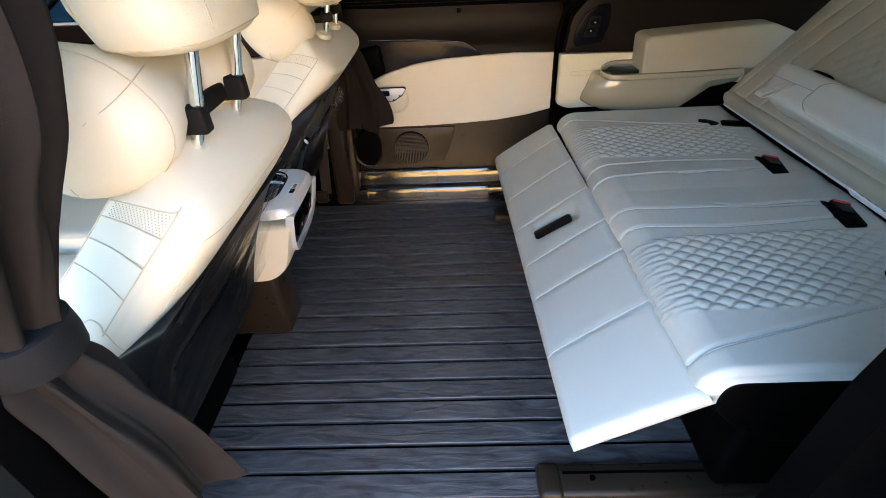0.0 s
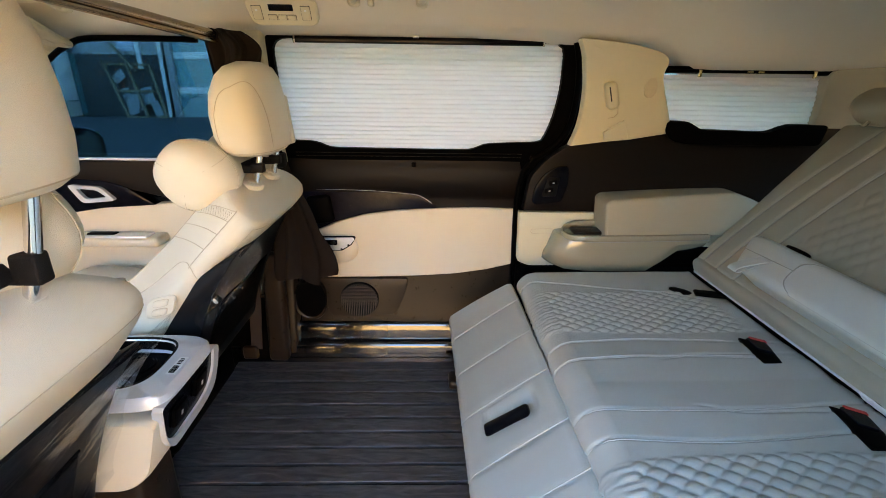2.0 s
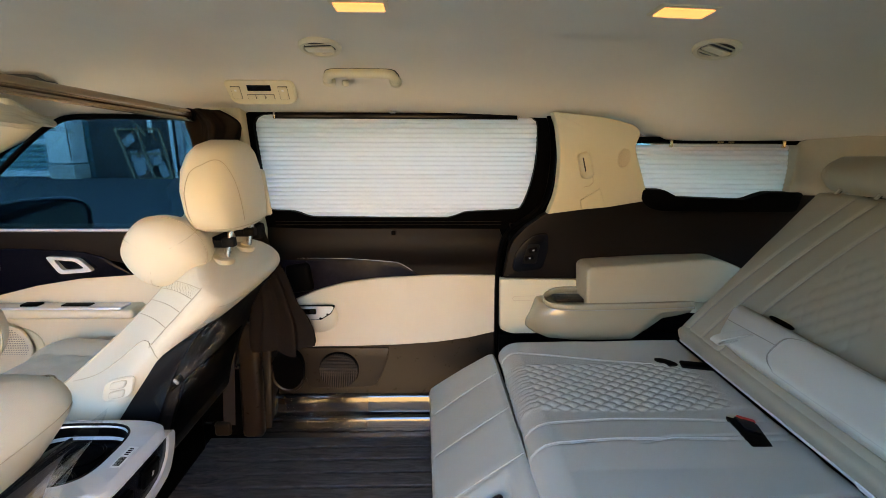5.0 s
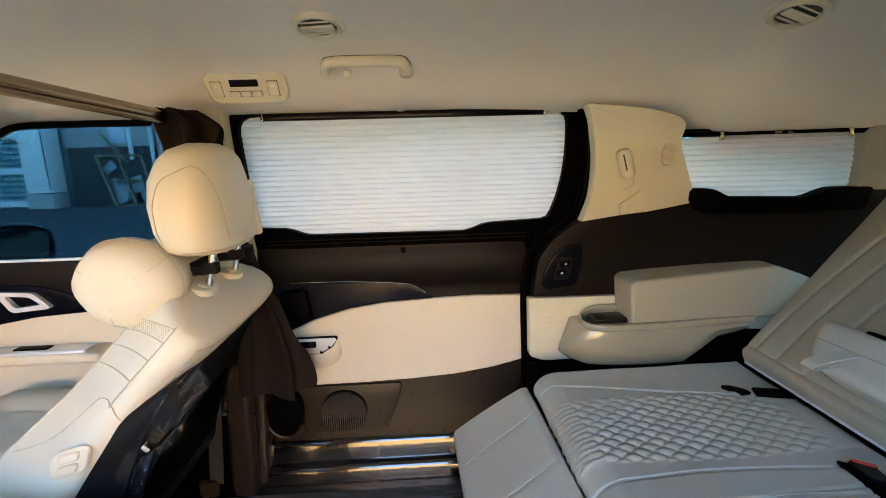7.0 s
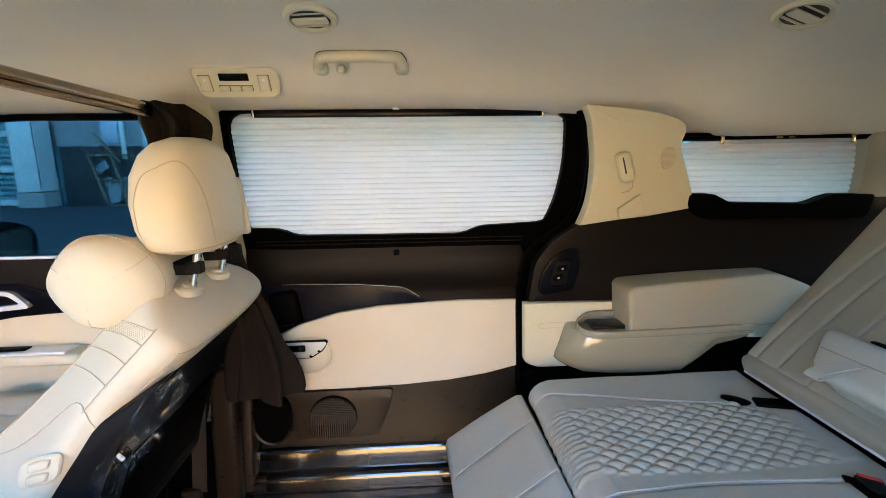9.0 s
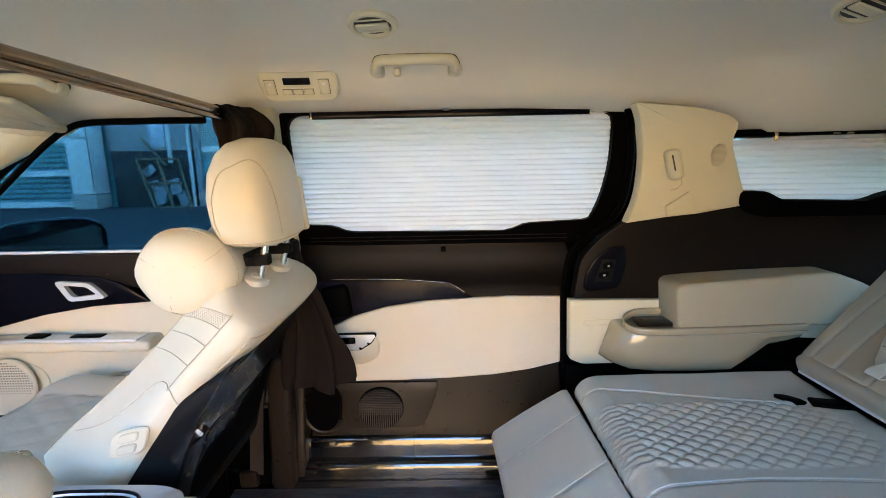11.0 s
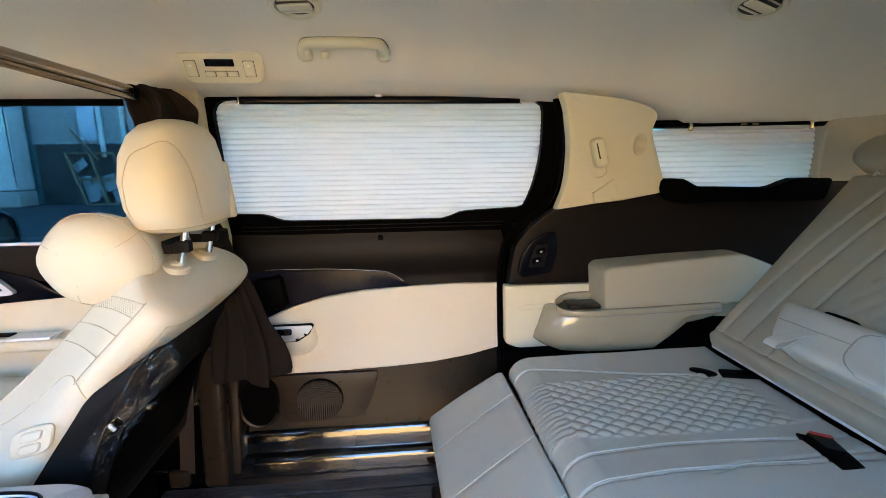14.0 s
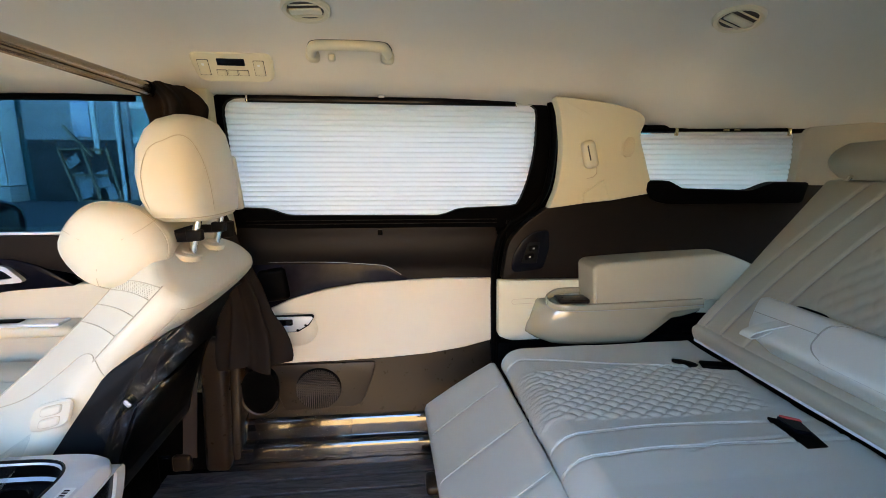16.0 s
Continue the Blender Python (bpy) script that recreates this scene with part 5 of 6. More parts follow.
def build_console():
    c = thing("centre_console", (-0.55, MID, 0.0), "cream and silver centre console with rear cup holder and switches", "console")
    y0, y1 = 1.712, 1.940
    side = rounded([(-1.20, 0.43), (-0.385, 0.440), (-0.367, 0.432), (-0.400, 0.305), (-0.45, 0.262), (-1.20, 0.25)], [0.01, 0.02, 0.02, 0.03, 0.03, 0.01], 4)
    rows = []
    for y, k in ((y0 - 0.014, 0.90), (y0 - 0.010, 0.95), (y0 + 0.004, 0.99), (y0 + 0.02, 1.0), (y1 - 0.02, 1.0), (y1 - 0.004, 0.99), (y1 + 0.010, 0.95), (y1 + 0.014, 0.90)):
        rows.append([Vector((-0.60 + (q[0] + 0.60) * (0.9 + 0.1 * k), y, 0.36 + (q[1] - 0.36) * k)) for q in side])
    part("console_body", loft(rows), leather, c, "cream console sides")
    # plate with the oblong well
    co, ci = Vector((-0.577, 1.826, 0)), Vector((-0.515, 1.830, 0))
    X, Y = (1, 0, 0), (0, 1, 0)

    def loop(cc, a, b, p, z):
        return ring((cc.x, cc.y, z), X, Y, a, b, 72, p)

    top = part("top_plate", loft([loop(ci, 0.104, 0.090, 3.6, 0.450), loop(ci, 0.106, 0.092, 3.6, 0.482), loop(ci, 0.109, 0.095, 3.6, 0.486), loop(co, 0.216, 0.116, 7, 0.483), loop(co, 0.223, 0.121, 7, 0.476), loop(co, 0.225, 0.123, 7, 0.458)], caps=False), satin, c, "satin silver top plate", 40)
    part("cup_holder", loft([loop(ci, 0.108, 0.094, 3.6, 0.43), loop(ci, 0.108, 0.094, 3.6, 0.446)]), black_trim, top, "black cup holder well")
    part("well_wall", loft([loop(ci, 0.1045, 0.0905, 3.6, 0.440), loop(ci, 0.1045, 0.0905, 3.6, 0.480)], caps=False), black_trim, top)
    part("cup_rim", tube([*loop(ci, 0.108, 0.094, 3.6, 0.4855), loop(ci, 0.108, 0.094, 3.6, 0.4855)[0]], 0.0028, 6), black_gloss, top)
    for y in (1.786, 1.872):
        part("cup_ring", loft([ring((-0.50, y, z), X, Y, r, r, 24, 2) for z, r in ((0.446, 0.040), (0.450, 0.038), (0.450, 0.034), (0.4465, 0.033))]), black_trim, top)
    # barcode sticker on the rear lip of the plate
    m = Matrix.Translation((-0.376, 1.818, 0.4845)) @ ry(4)
    st = part("sticker", moved(box((0, 0, 0), (0.018, 0.060, 0.0016), 0), m), white_paint, top, "small white barcode sticker")
    for i in range(9):
        part("sticker_bar", moved(box((0, -0.025 + 0.0028 * i, 0.0011), (0.012, 0.0012 if i % 3 else 0.0018, 0.0008), 0), m), black_trim, st)
    for i in range(4):
        part("sticker_mark", moved(box((0, 0.006 + 0.0055 * i, 0.0011), (0.008, 0.0026, 0.0008), 0), m), black_trim, st)
    # rear face: black switch field in a silver bezel that narrows downwards
    outer = resample(rounded([(1.706, 0.462), (1.948, 0.462), (1.954, 0.40), (1.946, 0.345), (1.895, 0.326), (1.760, 0.322), (1.728, 0.37)], [0.008, 0.02, 0.02, 0.02, 0.03, 0.02, 0.02]), 60)
    inner = resample(rounded([(1.709, 0.460), (1.926, 0.459), (1.930, 0.40), (1.914, 0.366), (1.88, 0.352), (1.763, 0.346), (1.731, 0.373)], [0.004, 0.01, 0.015, 0.015, 0.02, 0.015, 0.015]), 60)

    def fx(z, d=0.0):
        return -0.352 - 0.22 * (0.462 - z) + d

    rows = [[Vector((fx(q[1], d), q[0], q[1])) for q in poly] for poly, d in ((inner, -0.010), (inner, 0.0), (outer, 0.001), (outer, -0.02))]
    bezel = part("rear_bezel", loft(rows, caps=False), satin, c, "satin silver bezel", 40)
    part("switch_field", loft([[Vector((fx(q[1], d), q[0], q[1])) for q in inner] for d in (-0.02, -0.006)]), black_gloss, bezel, "glossy black switch field")
    for y, z in ((1.782, 0.398), (1.868, 0.408)):
        part("rocker", moved(box((0, 0, 0), (0.012, 0.052, 0.046), 0.004, 3), Matrix.Translation((fx(z, -0.004), y, z)) @ ry(12)), black_trim, bezel)
        part("rocker_mark", moved(box((0.0068, 0, 0), (0.001, 0.006, 0.010), 0, 1), Matrix.Translation((fx(z, -0.004), y, z)) @ ry(12)), satin, bezel)
    part("pedestal", box((-0.645, 1.825, 0.13), (0.34, 0.13, 0.27), 0.02, 3), brown_mid, c, "brown lower pedestal")


build_console()

# ---- rear bench laid flat as a bed ----
Y0, Y1, BM = 1.218, 2.412, 1.806   # ends and middle of the bench


def diamond(u, v):
    return (abs(math.cos(math.pi * (u + v) / 2)) * abs(math.cos(math.pi * (u - v) / 2))) ** 0.45


def groove(d, w=0.0035):
    return math.exp(-(d / w) ** 2)


def smooth_step(a, b, v):
    t = max(0.0, min(1.0, (v - a) / (b - a)))
    return t * t * (3 - 2 * t)


def build_bench():
    b = thing("rear_bench", (0.75, MID, 0.0), "cream quilted rear bench laid out as a bed with leg-rest flap", "bench seat")
    prof = []
    prof += [(0.50, 0.372), (0.470, 0.374), (0.456, 0.380), (0.440, 0.390), (0.438, 0.403), (0.442, 0.418), (0.453, 0.433), (0.469, 0.444), (0.486, 0.449)]
    prof += [(0.494 + 0.0036 * i, 0.4505 + 0.006 * i / 145) for i in range(146)]
    prof += [(1.026, 0.448), (1.034, 0.43), (1.034, 0.36), (1.02, 0.34)]
    arc = [0.0]
    for p, q in zip(prof, prof[1:]):
        arc.append(arc[-1] + math.hypot(q[0] - p[0], q[1] - p[1]))
    ends = len(prof) - 4

    def shift(i, y):
        if i < 2 or i >= ends:
            return 0.0
        x, s = prof[i][0], arc[i]
        d = abs(y - BM)
        h = 0.0
        # the outer edges roll off
        e = min(y - Y0, Y1 - y)
        h -= 0.014 * (1 - smooth_step(0, 0.022, e)) ** 2
        # quilted fields of the two seats
        lo = 0.212 - 0.015 * math.sin((x - 0.45) * 5)
        hi = 0.446
        q = smooth_step(lo, lo + 0.012, d) * (1 - smooth_step(hi - 0.012, hi, d))
        fade = 1 - smooth_step(0.93, 0.98, x)
        h += q * fade * (0.0070 * diamond(s / 0.0235, (d - lo) / 0.0165) - 0.0045)
        # seams
        h -= 0.005 * groove(d - 0.531 + 0.25 * max(0.0, x - 0.46))
        wave = 0.160 + 0.010 * math.sin((x - 0.5) * 9)
        h -= 0.004 * groove(d - wave)
        h -= 0.004 * groove(d - 0.084 - 0.008 * math.sin((x - 0.5) * 8), 0.003)
        # soft pillow between seams
        h += 0.0025 * math.cos((d - 0.07) * 22) * (1 - q)
        h -= 0.003 * groove(d - 0.100 + 0.02 * (1 - smooth_step(0.68, 0.76, x)), 0.0035) * smooth_step(0.66, 0.70, x)
        # worn creases
        h += 0.0022 * noise.noise(Vector((x * 9, y * 9, 2.0)))
        return h

    ys = np.linspace(Y0, Y1, 380)
    n = len(prof)
    P = [Vector((p[0], 0, p[1])) for p in prof]
    N = []
    for i in range(n):
        d = (P[min(i + 1, n - 1)] - P[max(i - 1, 0)]).normalized()
        N.append(Vector((-d.z, 0, d.x)))
    bm = loft([[P[i] + N[i] * shift(i, float(y)) + Vector((0, float(y), 0)) for i in range(n)] for y in ys])
    cushion = part("cushion", bm, leather_skylit, b, "quilted cream leather cushion", 70)
    for seam in (lambda x: 0.531 - 0.25 * max(0.0, x - 0.46), lambda x: 0.160 + 0.010 * math.sin((x - 0.5) * 9), lambda x: 0.084 + 0.008 * math.sin((x - 0.5) * 8)):
        for sg in (-1, 1):
            pts = []
            for i in range(3, ends - 38, 2):
                x = prof[i][0]
                wave = seam(x)
                y = BM + sg * (wave + 0.004)
                pts.append(P[i] + N[i] * (shift(i, y) + 0.0012) + Vector((0, y, 0)))
            part("piping", tube(pts, 0.0012, 5), leather_skylit, cushion, "raised stitched seam")
    # dark ends and base
    for y in (Y0 - 0.004, Y1 + 0.004):
        part("end_cover", panel(rounded([(0.478, 0.426), (1.03, 0.432), (1.03, 0.24), (0.62, 0.24), (0.50, 0.33), (0.470, 0.37)], [0.03, 0.01, 0.01, 0.06, 0.03, 0.03]), lambda x, z: y, 0.03 if y < BM else -0.03, (), 0.003), black_trim, b, "dark end cover")
    part("bench_base", box((0.80, BM, 0.19), (0.44, 1.12, 0.32), 0.02), black_trim, b, "black seat base")
    part("under_tray", box((0.74, BM, 0.352), (0.52, 1.17, 0.03), 0.01), black_trim, b)
    # leg-rest flap
    f0, f1 = Vector((0.418, 0, 0.406)), Vector((0.207, 0, 0.269))
    d = (f0 - f1).normalized()
    up = Vector((-d.z, 0, d.x))
    th, L = 0.034, (f0 - f1).length
    k = 40
    outline = [(L * i / k, 0.0) for i in range(k + 1)]
    seams = [1.43, 1.605, 1.735, 1.905, 2.085, 2.27]

    def fl(sv, hv, y):
        p = f1 + d * sv + up * hv
        return Vector((p.x + 0.026 * (2.43 - y), y, p.z))   # sheared a little so that both ends fit the camera's view

    loops = []
    ysf = np.linspace(1.208, 2.430, 200)
    for y in ysf:
        e = min(y - 1.208, 2.430 - y)
        roll = 0.012 * (1 - smooth_step(0, 0.02, e)) ** 2
        row = []
        for i in range(k + 1):
            sv = L * i / k
            h = -roll - 0.010 * (1 - smooth_step(0, 0.018, sv)) ** 2 - 0.006 * (1 - smooth_step(0, 0.012, L - sv))
            h += 0.004 * math.sin(math.pi * sv / L) * (1 - min(1, sum(groove(y - q - 0.03 * (sv / L - 0.5), 0.012) for q in seams)) * 0.5)
            h -= 0.0035 * sum(groove(y - q - 0.03 * (sv / L - 0.5), 0.003) for q in seams)
            # scooped hand grip
            g = groove(y - 1.850, 0.036) * smooth_step(0.055, 0.075, sv) * (1 - smooth_step(0.185, 0.205, sv))
            h -= 0.016 * g
            row.append(fl(sv, h, float(y)))
        for i in range(k, -1, -1):
            row.append(fl(L * i / k, -th + (roll if 0 < i < k else roll), float(y)))
        loops.append(row)
    flap = part("leg_rest", loft(loops), leather_skylit, b, "cream padded leg-rest flap", 60)
    for q in seams:
        part("flap_seam", tube([fl(L * i / 12, 0.0012 + 0.003 * math.sin(math.pi * i / 12) - 0.010 * (1 - smooth_step(0, 0.018, L * i / 12)) ** 2, q + 0.03 * (i / 12 - 0.5)) for i in range(13)], 0.0012, 5), leather_skylit, flap)
    slot = box((0, 0, 0), (0.118, 0.050, 0.016), 0.009, 3)
    c = fl(0.116, -0.0065, 1.828)
    moved(slot, Matrix.Translation(c) @ Matrix((d, Vector((0, 1, 0)), up)).transposed().to_4x4())
    part("grip_slot", slot, black_gloss, flap, "black hand-grip slot")
    # backrest
    b0, b1 = Vector((0.993, 0, 0.518)), Vector((1.365, 0, 0.957))
    d2 = (b1 - b0).normalized()
    n2 = Vector((-d2.z, 0, d2.x))
    L2 = (b1 - b0).length
    kk = 90

    def bk(sv, hv, y):
        p = b0 + d2 * sv + n2 * hv
        return Vector((p.x, y, p.z))

    YB0, YB1 = 1.25, 2.368
    lines = [2.318, 2.250, 2.165]
    loops = []
    for y in np.linspace(YB0, YB1, 230):
        e = min(y - YB0, YB1 - y)
        row = []
        cut = 0.028 * (1 - smooth_step(0, 0.03, e)) ** 2
        for i in range(kk + 1):
            sv = L2 * i / kk
            h = -cut - 0.020 * (1 - smooth_step(0, 0.025, sv)) ** 2 - 0.02 * (1 - smooth_step(0, 0.03, L2 - sv)) ** 2
            for q in lines:
                for yy in (q, 2 * BM - q):
                    h -= 0.005 * groove(y - yy + 0.10 * (sv / L2) ** 2 * (1 if yy > BM else -1), 0.004)
            dd = abs(y - BM)
            zone = smooth_step(0.10, 0.115, dd) * (1 - smooth_step(0.305, 0.318, dd + 0.10 * (sv / L2) ** 2)) * smooth_step(0.05, 0.07, sv) * (1 - smooth_step(0.36, 0.42, sv))
            h += zone * (0.0045 * diamond(sv / 0.030, dd / 0.0215) - 0.003)
            for sq in (0.045,):
                h -= 0.004 * groove(sv - sq, 0.004) * (dd < 0.32)
            h += 0.002 * noise.noise(Vector((sv * 8, y * 8, 7.0)))
            row.append(bk(sv, h, float(y)))
        for i in range(kk, -1, -6):
            row.append(bk(L2 * i / kk, -0.10 + cut, float(y)))
        loops.append(row)
    back = part("backrest", loft(loops), leather_shaded, b, "reclined quilted beige backrest", 70)
    for q in lines:
        for yy in (q, 2 * BM - q):
            sg = -1 if yy > BM else 1
            part("back_seam", tube([bk(L2 * i / 24, -0.0025 - 0.020 * (1 - smooth_step(0, 0.025, L2 * i / 24)) ** 2, yy + sg * 0.10 * (i / 24) ** 2) for i in range(1, 24)], 0.0011, 5), seam_grey, back)
    part("backrest_lip", box((1.020, BM, 0.508), (0.060, 1.100, 0.050), 0.018, 4, ry(-20)), leather_shaded, back, "rolled lower edge of the backrest")
    part("back_underside", box((1.093, BM, 0.467), (0.14, 1.04, 0.05), 0.01, 2, ry(-48)), black_trim, b)
    part("hinge_rail", tube([(1.004, 1.30, 0.481), (1.004, 2.345, 0.481)], 0.0055, 8), satin, b, "bright metal hinge rail")
    tag = part("care_tag", box((1.006, 1.60, 0.478), (0.012, 0.26, 0.022), 0.001, 1, ry(-40)), white_paint, b, "white printed tag along the hinge")
    for i in range(10):
        part("tag_mark", box((0.9995, 1.49 + 0.022 * i, 0.4835), (0.0012, 0.010, 0.010), 0, 1, ry(-40)), shell, tag)
    # headrest of the bench, low and wide
    for yc in (2.250, BM, 1.365):
        c = Vector((1.418, yc, 0.996))
        hd = part("headrest", loft([ring(c + Vector((0, y, 0)), d2, n2, a, bb, 24, 2.5) for y, a, bb in ((-0.145, 0.012, 0.012), (-0.136, 0.034, 0.032), (-0.11, 0.050, 0.042), (0, 0.055, 0.046), (0.11, 0.050, 0.042), (0.136, 0.034, 0.032), (0.145, 0.012, 0.012))]), leather_shaded, b, "low beige headrest", 60)
        for s in (-0.06, 0.06):
            part("headrest_rod", tube([(1.350, yc + s, 0.915), (1.410, yc + s, 0.985)], 0.006, 8), chrome, hd)
    # padded armrest that lies across the backrest, with a pull strap
    pad = [tuple(q) for q in rounded([(0.036, -0.030), (0.150, -0.030), (0.146, 0.078), (0.034, 0.082)], [0.004, 0.004, 0.030, 0.026], 6)]

    def face(s, y, grow=0.0006):
        """A place on the armrest's front face: s up the backrest, y across it."""
        h = 0.0819 - 0.035 * (s - 0.036)
        for edge, r in ((s - 0.116, 0.031), (0.061 - s, 0.027)):
            if edge > 0:
                h -= r - math.sqrt(max(0.0, r * r - edge * edge))
        return bk(s, h + grow, y)

    secs = []
    for y, k in ((2.146, 0.55), (2.143, 0.78), (2.135, 0.92), (2.120, 0.985), (2.09, 1.0), (2.0, 1.0), (1.9, 1.0), (1.7, 1.0), (1.54, 1.0), (1.50, 0.985), (1.485, 0.92), (1.477, 0.78), (1.474, 0.55)):
        sec = []
        for q in pad:
            sv = 0.094 + (q[0] - 0.094) * k
            lean = 0.45 * (sv - 0.094) * (smooth_step(1.95, 2.12, y) - smooth_step(-1.67, -1.50, -y))
            sec.append(bk(sv, -0.03 + (q[1] + 0.03) * (0.55 + 0.45 * k), y + lean))
        secs.append(sec)
    a_ = part("armrest", loft(secs), leather_skylit, b, "cream padded armrest across the backrest", 60)
    seam = [(1.50, 0.138), (1.88, 0.138), (1.930, 0.135), (1.958, 0.120), (1.962, 0.092), (1.955, 0.064), (1.925, 0.047), (1.88, 0.043), (1.50, 0.043)]
    part("armrest_seam", tube([face(q.y, q.x) for q in bez([(y, sv, 0) for y, sv in seam], 6)], 0.0015, 5), seam_grey, a_)
    part("crossing_seam", tube([face(0.096 - 0.006 * k / 10, 1.963 + 0.165 * k / 10) for k in range(11)], 0.0010, 5), seam_grey, a_)
    strap = bez([(0.092, 0.081, 0), (0.064, 0.094, 0), (0.034, 0.103, 0), (0.020, 0.095, 0), (0.032, 0.086, 0), (0.060, 0.084, 0)], 5)
    loops = []
    for q, nx in zip(strap, strap[1:] + [strap[-1] * 2 - strap[-2]]):
        t = (nx - q).normalized()
        w = 0.55 * (0.088 - q.x)
        loops.append([bk(q.x + o * -t.y * 0.003, q.y + o * t.x * 0.003, 2.046 + w + e) for o, e in ((0, -0.016), (0, 0.016), (1, 0.016), (1, -0.016))])
    part("pull_strap", loft(loops), leather_skylit, a_, "cream pull strap loop")
    part("armrest_latch", moved(loft([ring((0, 0, z), (1, 0, 0), (0, 1, 0), a, b, 24, 3.0) for z, a, b in ((-0.004, 0.006, 0.040), (0.005, 0.006, 0.040), (0.007, 0.004, 0.037))]), Matrix.Translation(bk(0.166, 0.0, 2.085)) @ Matrix((d2, Vector((0, 1, 0)), n2)).transposed().to_4x4()), black_trim, back, "black armrest latch in the backrest")
    # slots and buckles
    for y, x in ((2.247, 0.909), (1.43, 0.909)):
        part("belt_slot", moved(loft([ring((0, 0, z), (1, 0, 0), (0, 1, 0), a, b, 24, 2.0) for z, a, b in ((-0.006, 0.032, 0.0155), (0.0008, 0.032, 0.0155), (0.0022, 0.029, 0.013))]), Matrix.Translation((x, y, 0.4575)) @ rz_(-40)), black_trim, b, "black slot in the cushion")
    # black block painted in for the shaded fold at the cushion's rear
    part("gap_fold", box((0.985, 2.222, 0.4575), (0.085, 0.034, 0.012), 0.0055, 4, rz_(-14)), black_trim, b)
    return b


build_bench()


def build_buckle(x, y, turn, label):
    u = thing("seat_buckle", (x, y, 0.45), label, "seat belt buckle", "seat belt buckles")
    m = Matrix.Translation((x, y, 0.4575)) @ rz_(turn)

    def slab(corners, z0, z1, r):
        q = [Vector((c[0], c[1], 0)) for c in rounded(corners, r, 3)]
        mid = sum(q, Vector()) / len(q)
        return moved(loft([[mid + (p - mid) * k + Vector((0, 0, z)) for p in q] for z, k in ((z0, 1.0), (z1 - 0.001, 1.0), (z1, 0.96))]), m)

    part("pocket", slab([(-0.018, 0.064), (0.034, 0.030), (0.014, -0.049), (-0.030, -0.047)], -0.008, 0.0025, 0.003), black_trim, u, "black elastic pocket")
    part("buckle_body", slab([(-0.006, 0.054), (0.026, 0.032), (0.014, -0.012), (-0.010, 0.004)], 0.0, 0.009, 0.004), black_gloss, u)
    part("release_button", slab([(0.000, 0.0555), (0.029, 0.0345), (0.027, 0.026), (-0.001, 0.046)], 0.002, 0.0105, 0.002), red_plastic, u, "red release button")


build_buckle(0.932, 1.909, 0, "black seat belt buckle with red button tucked in the cushion")
build_buckle(0.951, 1.655, 0, "black seat belt buckle with red button lying in the cushion")


def build_rails():
    for y in (1.272, 2.408):
        r = thing("seat_rail_cover", (0.5, y, 0.0), "grey-brown plastic cover over the floor seat rail", "rail cover", "seat rail covers")
        part("cover", box((0.50, y, 0.014), (0.56, 0.075, 0.034), 0.012, 3), brown_mid, r)
        part("end_piece", box((0.242, y, 0.017), (0.055, 0.082, 0.036), 0.014, 3), brown_mid, r, "rounded end cap")
        part("groove", box((0.52, y + 0.012, 0.0315), (0.50, 0.006, 0.003), 0, 1), black_trim, r)
        part("screw", loft([ring((0.335, y, z), (1, 0, 0), (0, 1, 0), 0.007, 0.007, 12, 2) for z in (0.030, 0.033)]), black_trim, r)


build_rails()


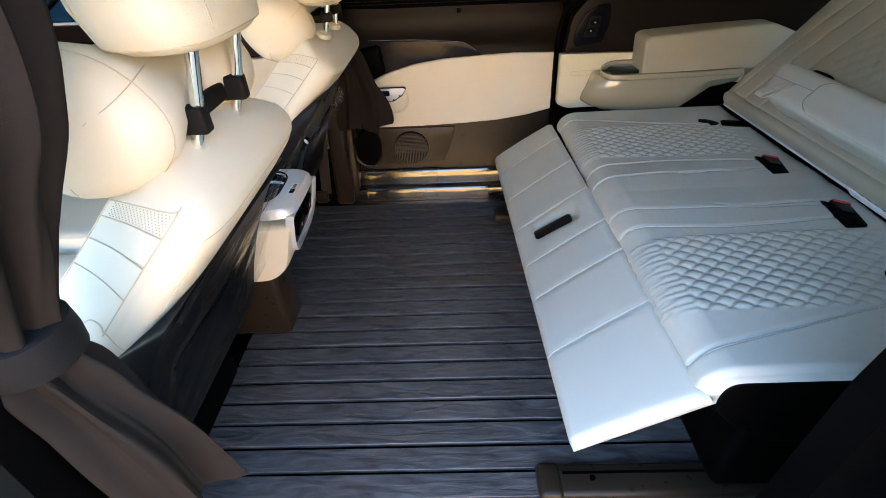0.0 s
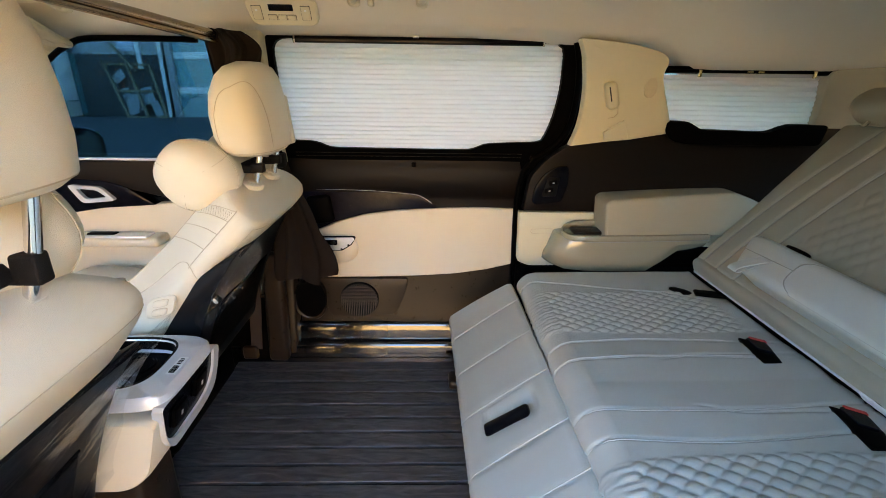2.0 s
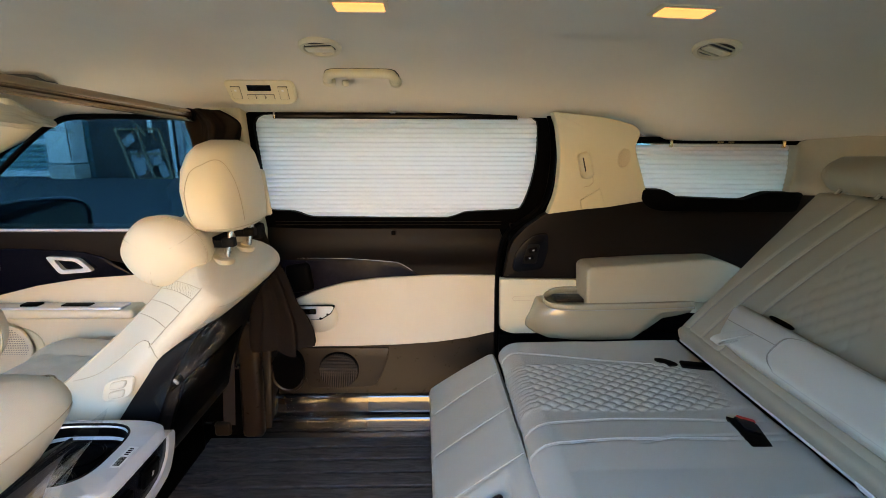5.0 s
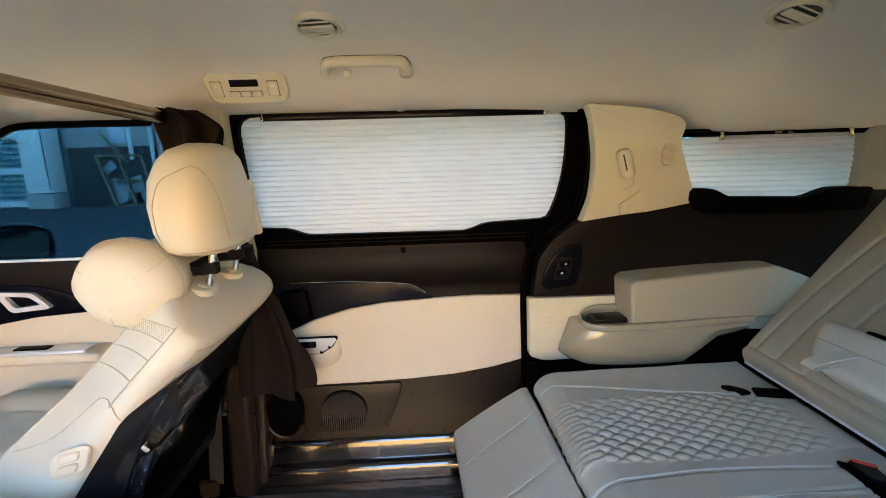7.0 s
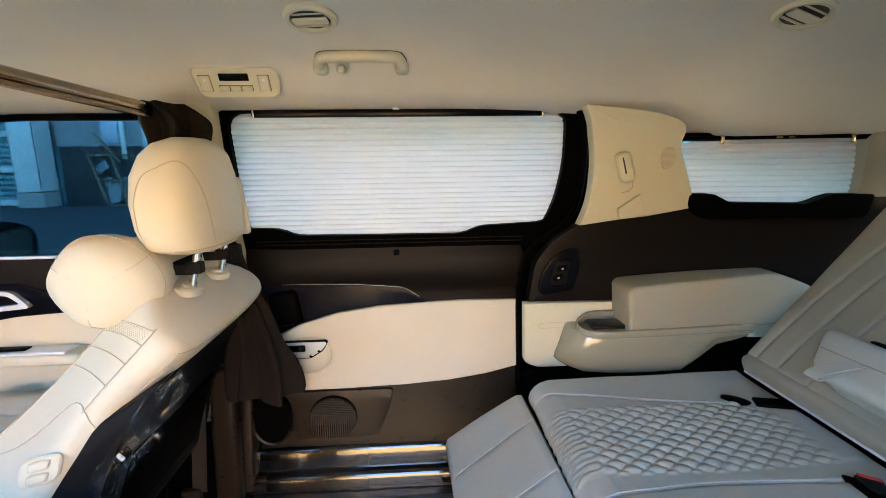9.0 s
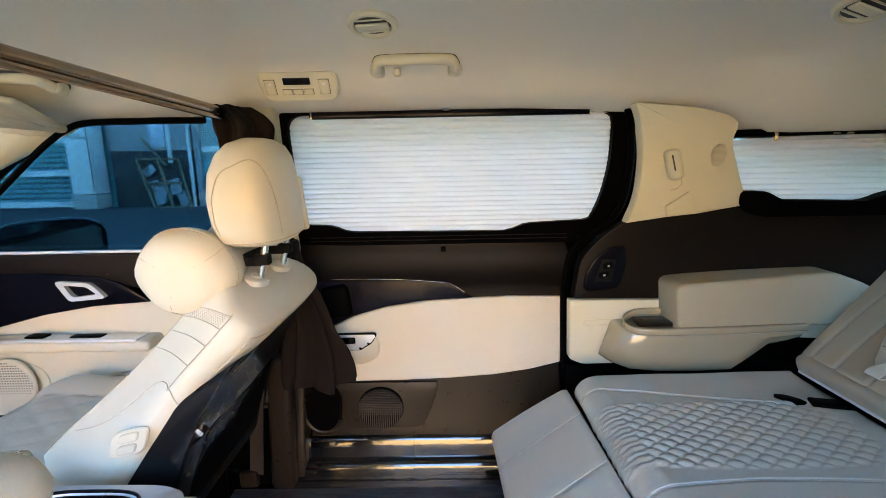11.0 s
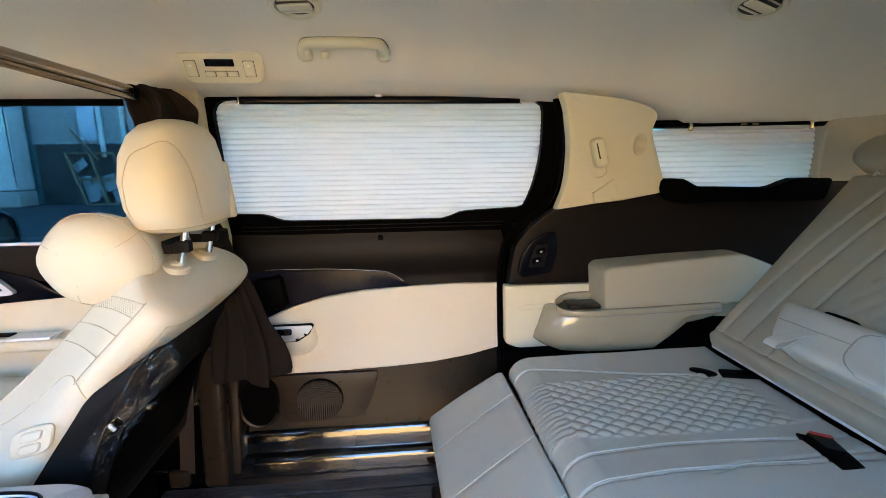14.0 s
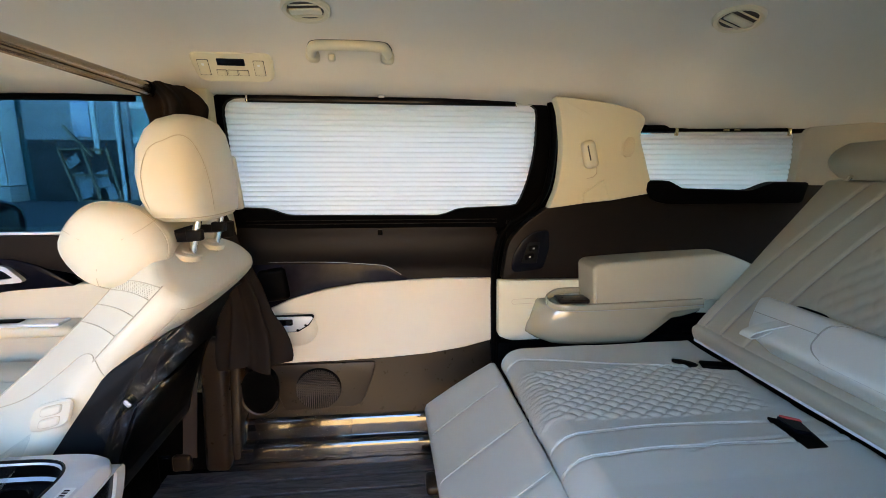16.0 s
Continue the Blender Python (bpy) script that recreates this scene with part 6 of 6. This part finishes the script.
def build_side_armrest():
    a = thing("side_armrest", (0.85, 2.5, 0.40), "beige padded armrest over a moulded wheel-arch box", "armrest")
    secs = []
    for x, z1, yn in ((0.586, 0.545, 2.520), (0.592, 0.552, 2.492), (0.606, 0.554, 2.468), (0.635, 0.555, 2.450), (0.70, 0.557, 2.440), (0.80, 0.560, 2.437), (0.90, 0.562, 2.436), (0.95, 0.563, 2.437), (1.0, 0.564, 2.439), (1.05, 0.565, 2.442), (1.10, 0.565, 2.45)):
        left = 1 - smooth_step(0.585, 0.68, x)
        lo = 0.419 + 0.080 * smooth_step(0.89, 1.02, x) + 0.012 * smooth_step(1.02, 1.10, x) + 0.022 * left ** 2
        sec = rounded([(2.60, lo), (yn + 0.030, lo), (yn + 0.006, lo + 0.05), (yn + 0.002, z1 - 0.03), (yn + 0.008, z1), (2.60, z1)], [0, 0.024, 0.04, 0.02, 0.006, 0], 6)
        secs.append([Vector((x - 0.036 * left * math.sin(math.pi * 0.68 * max(0.0, min(1.0, (z1 - z) / (z1 - lo)))), y, z)) for y, z in [tuple(q) for q in sec]])
    box_ = part("arch_box", loft(secs), moulding_shaded, a, "smooth cream moulded box", 60)
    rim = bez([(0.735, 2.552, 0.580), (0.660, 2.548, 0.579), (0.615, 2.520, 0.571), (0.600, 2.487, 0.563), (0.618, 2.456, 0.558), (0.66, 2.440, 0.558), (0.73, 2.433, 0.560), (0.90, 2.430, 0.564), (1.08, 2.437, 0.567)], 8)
    part("box_lip", loft([[Vector((p.x, p.y - 0.004 + q[0], p.z + q[1])) for q in rounded([(-0.006, -0.010), (0.014, -0.010), (0.014, 0.009), (-0.006, 0.009)], 0.0055, 4)] for p in rim]), moulding_shaded, box_, "rolled rim of the box")
    part("lip_line", tube([(p.x, p.y - 0.0085, p.z - 0.0105) for p in rim[20:]], 0.0011, 5), seam_grey, box_)
    # dark slab stands in for the shade inside the cup recess
    part("cup_recess", box((0.690, 2.498, 0.5665), (0.110, 0.062, 0.012), 0.004, 2), brown_mid, box_)
    pad = rounded([(0.730, 0.556), (1.30, 0.572), (1.30, 0.648), (1.235, 0.684), (1.145, 0.717), (0.738, 0.688), (0.724, 0.676)], [0.008, 0.01, 0.02, 0.03, 0.02, 0.02, 0.008], 4)
    bm = panel([tuple(p) for p in pad], lambda x, z: 2.438 + 0.06 * (z - 0.56), 0.115, (), 0.010)
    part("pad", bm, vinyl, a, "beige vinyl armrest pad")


build_side_armrest()


# ---- curtains tied at the door pillars ----


def build_curtain(path, label, seed, folds, strap_at):
    """path: rows of centre x, y, z and half sizes along x and y."""
    c = thing("tied_curtain", (path[-1][0], path[-1][1], path[-1][2]), label, "curtain", "tied curtains")
    random.seed(seed)
    ph = random.random() * 6
    rows = []
    cs = bez([(p[0], p[1], p[2]) for p in path], 7)
    hs = bez([(p[3], p[4], 0) for p in path], 7)
    n = 96
    for i, (o, h) in enumerate(zip(cs, hs)):
        row = []
        for k in range(n):
            w = 2 * math.pi * k / n
            f = 1 + 0.27 * math.sin(folds * w + ph + 0.9 * math.sin(i * 0.12)) + 0.09 * math.sin((folds * 2 + 1) * w + ph * 2 + i * 0.1) + 0.30 * noise.noise(Vector((1.3 * math.cos(w) + seed, 1.3 * math.sin(w), i * 0.13)))
            row.append(o + Vector((h[0] * f * math.cos(w), h[1] * f * math.sin(w), 0.012 * math.sin(3 * w + ph) * (i > len(cs) - 3))))
        rows.append(row)
    part("cloth", loft(rows), cloth, c, "dark brown gathered cloth", 70)
    x, y, z, a, b = strap_at
    part("tie_back", loft([ring((x, y, z + dz), (1, 0, 0), (0, 1, 0), a + g, b + g, 28, 2.3) for dz, g in ((-0.022, 0.0), (-0.020, 0.004), (0.0, 0.0055), (0.020, 0.004), (0.022, 0.0))]), strap_cloth, c, "broad dark tie-back")
    return c


build_curtain([(-0.345, 1.12, 1.20, 0.062, 0.075), (-0.345, 1.115, 1.08, 0.062, 0.065), (-0.340, 1.09, 0.95, 0.062, 0.055), (-0.352, 1.065, 0.86, 0.056, 0.048), (-0.372, 1.045, 0.745, 0.036, 0.030), (-0.362, 1.042, 0.69, 0.044, 0.034), (-0.338, 1.042, 0.60, 0.060, 0.036), (-0.325, 1.042, 0.49, 0.072, 0.036)], "dark brown curtain tied back at the open doorway", 3, 7, (-0.374, 1.045, 0.742, 0.050, 0.040))
build_curtain([(-0.425, 2.39, 1.168, 0.040, 0.065), (-0.405, 2.41, 1.125, 0.058, 0.070), (-0.415, 2.43, 1.06, 0.046, 0.060), (-0.415, 2.46, 0.95, 0.035, 0.04), (-0.365, 2.50, 0.82, 0.025, 0.026), (-0.345, 2.51, 0.74, 0.028, 0.028), (-0.316, 2.512, 0.60, 0.052, 0.034), (-0.300, 2.505, 0.50, 0.070, 0.038), (-0.296, 2.502, 0.385, 0.082, 0.040)], "dark brown curtain tied back at the far door pillar", 8, 6, (-0.360, 2.502, 0.80, 0.032, 0.032))


def build_sill_film():
    f = thing("sill_film", (0.0, 2.55, 0.0), "crinkled clear plastic film over the door sill", "plastic film")

    def sheet(name, x0, x1, y_of, z_of, n, k):
        bm = bmesh.new()
        g = [[bm.verts.new((x0 + (x1 - x0) * i / n, y_of(i / n, j / k), z_of(i / n, j / k))) for j in range(k + 1)] for i in range(n + 1)]
        for a, b in zip(g, g[1:]):
            for j in range(k):
                bm.faces.new((a[j], a[j + 1], b[j + 1], b[j]))
        part(name, bm, film_wrinkled, f, "", 60)

    def rough(u, v, q):
        return noise.noise(Vector((u * 9, v * 4, q))) + 0.5 * noise.noise(Vector((u * 26, v * 7, q + 3)))

    sheet("floor_strip", -0.12, 0.46, lambda u, v: 2.478 + 0.066 * v, lambda u, v: 0.005 + 0.004 * abs(rough(u, v, 2)) * (1 - v * 0.5), 40, 8)
    sheet("gathered_end", -0.34, -0.02, lambda u, v: 2.538 + 0.075 * v - 0.012 * math.sin(math.pi * v), lambda u, v: 0.030 + 0.130 * v + 0.010 * rough(u, v, 5), 40, 14)


build_sill_film()
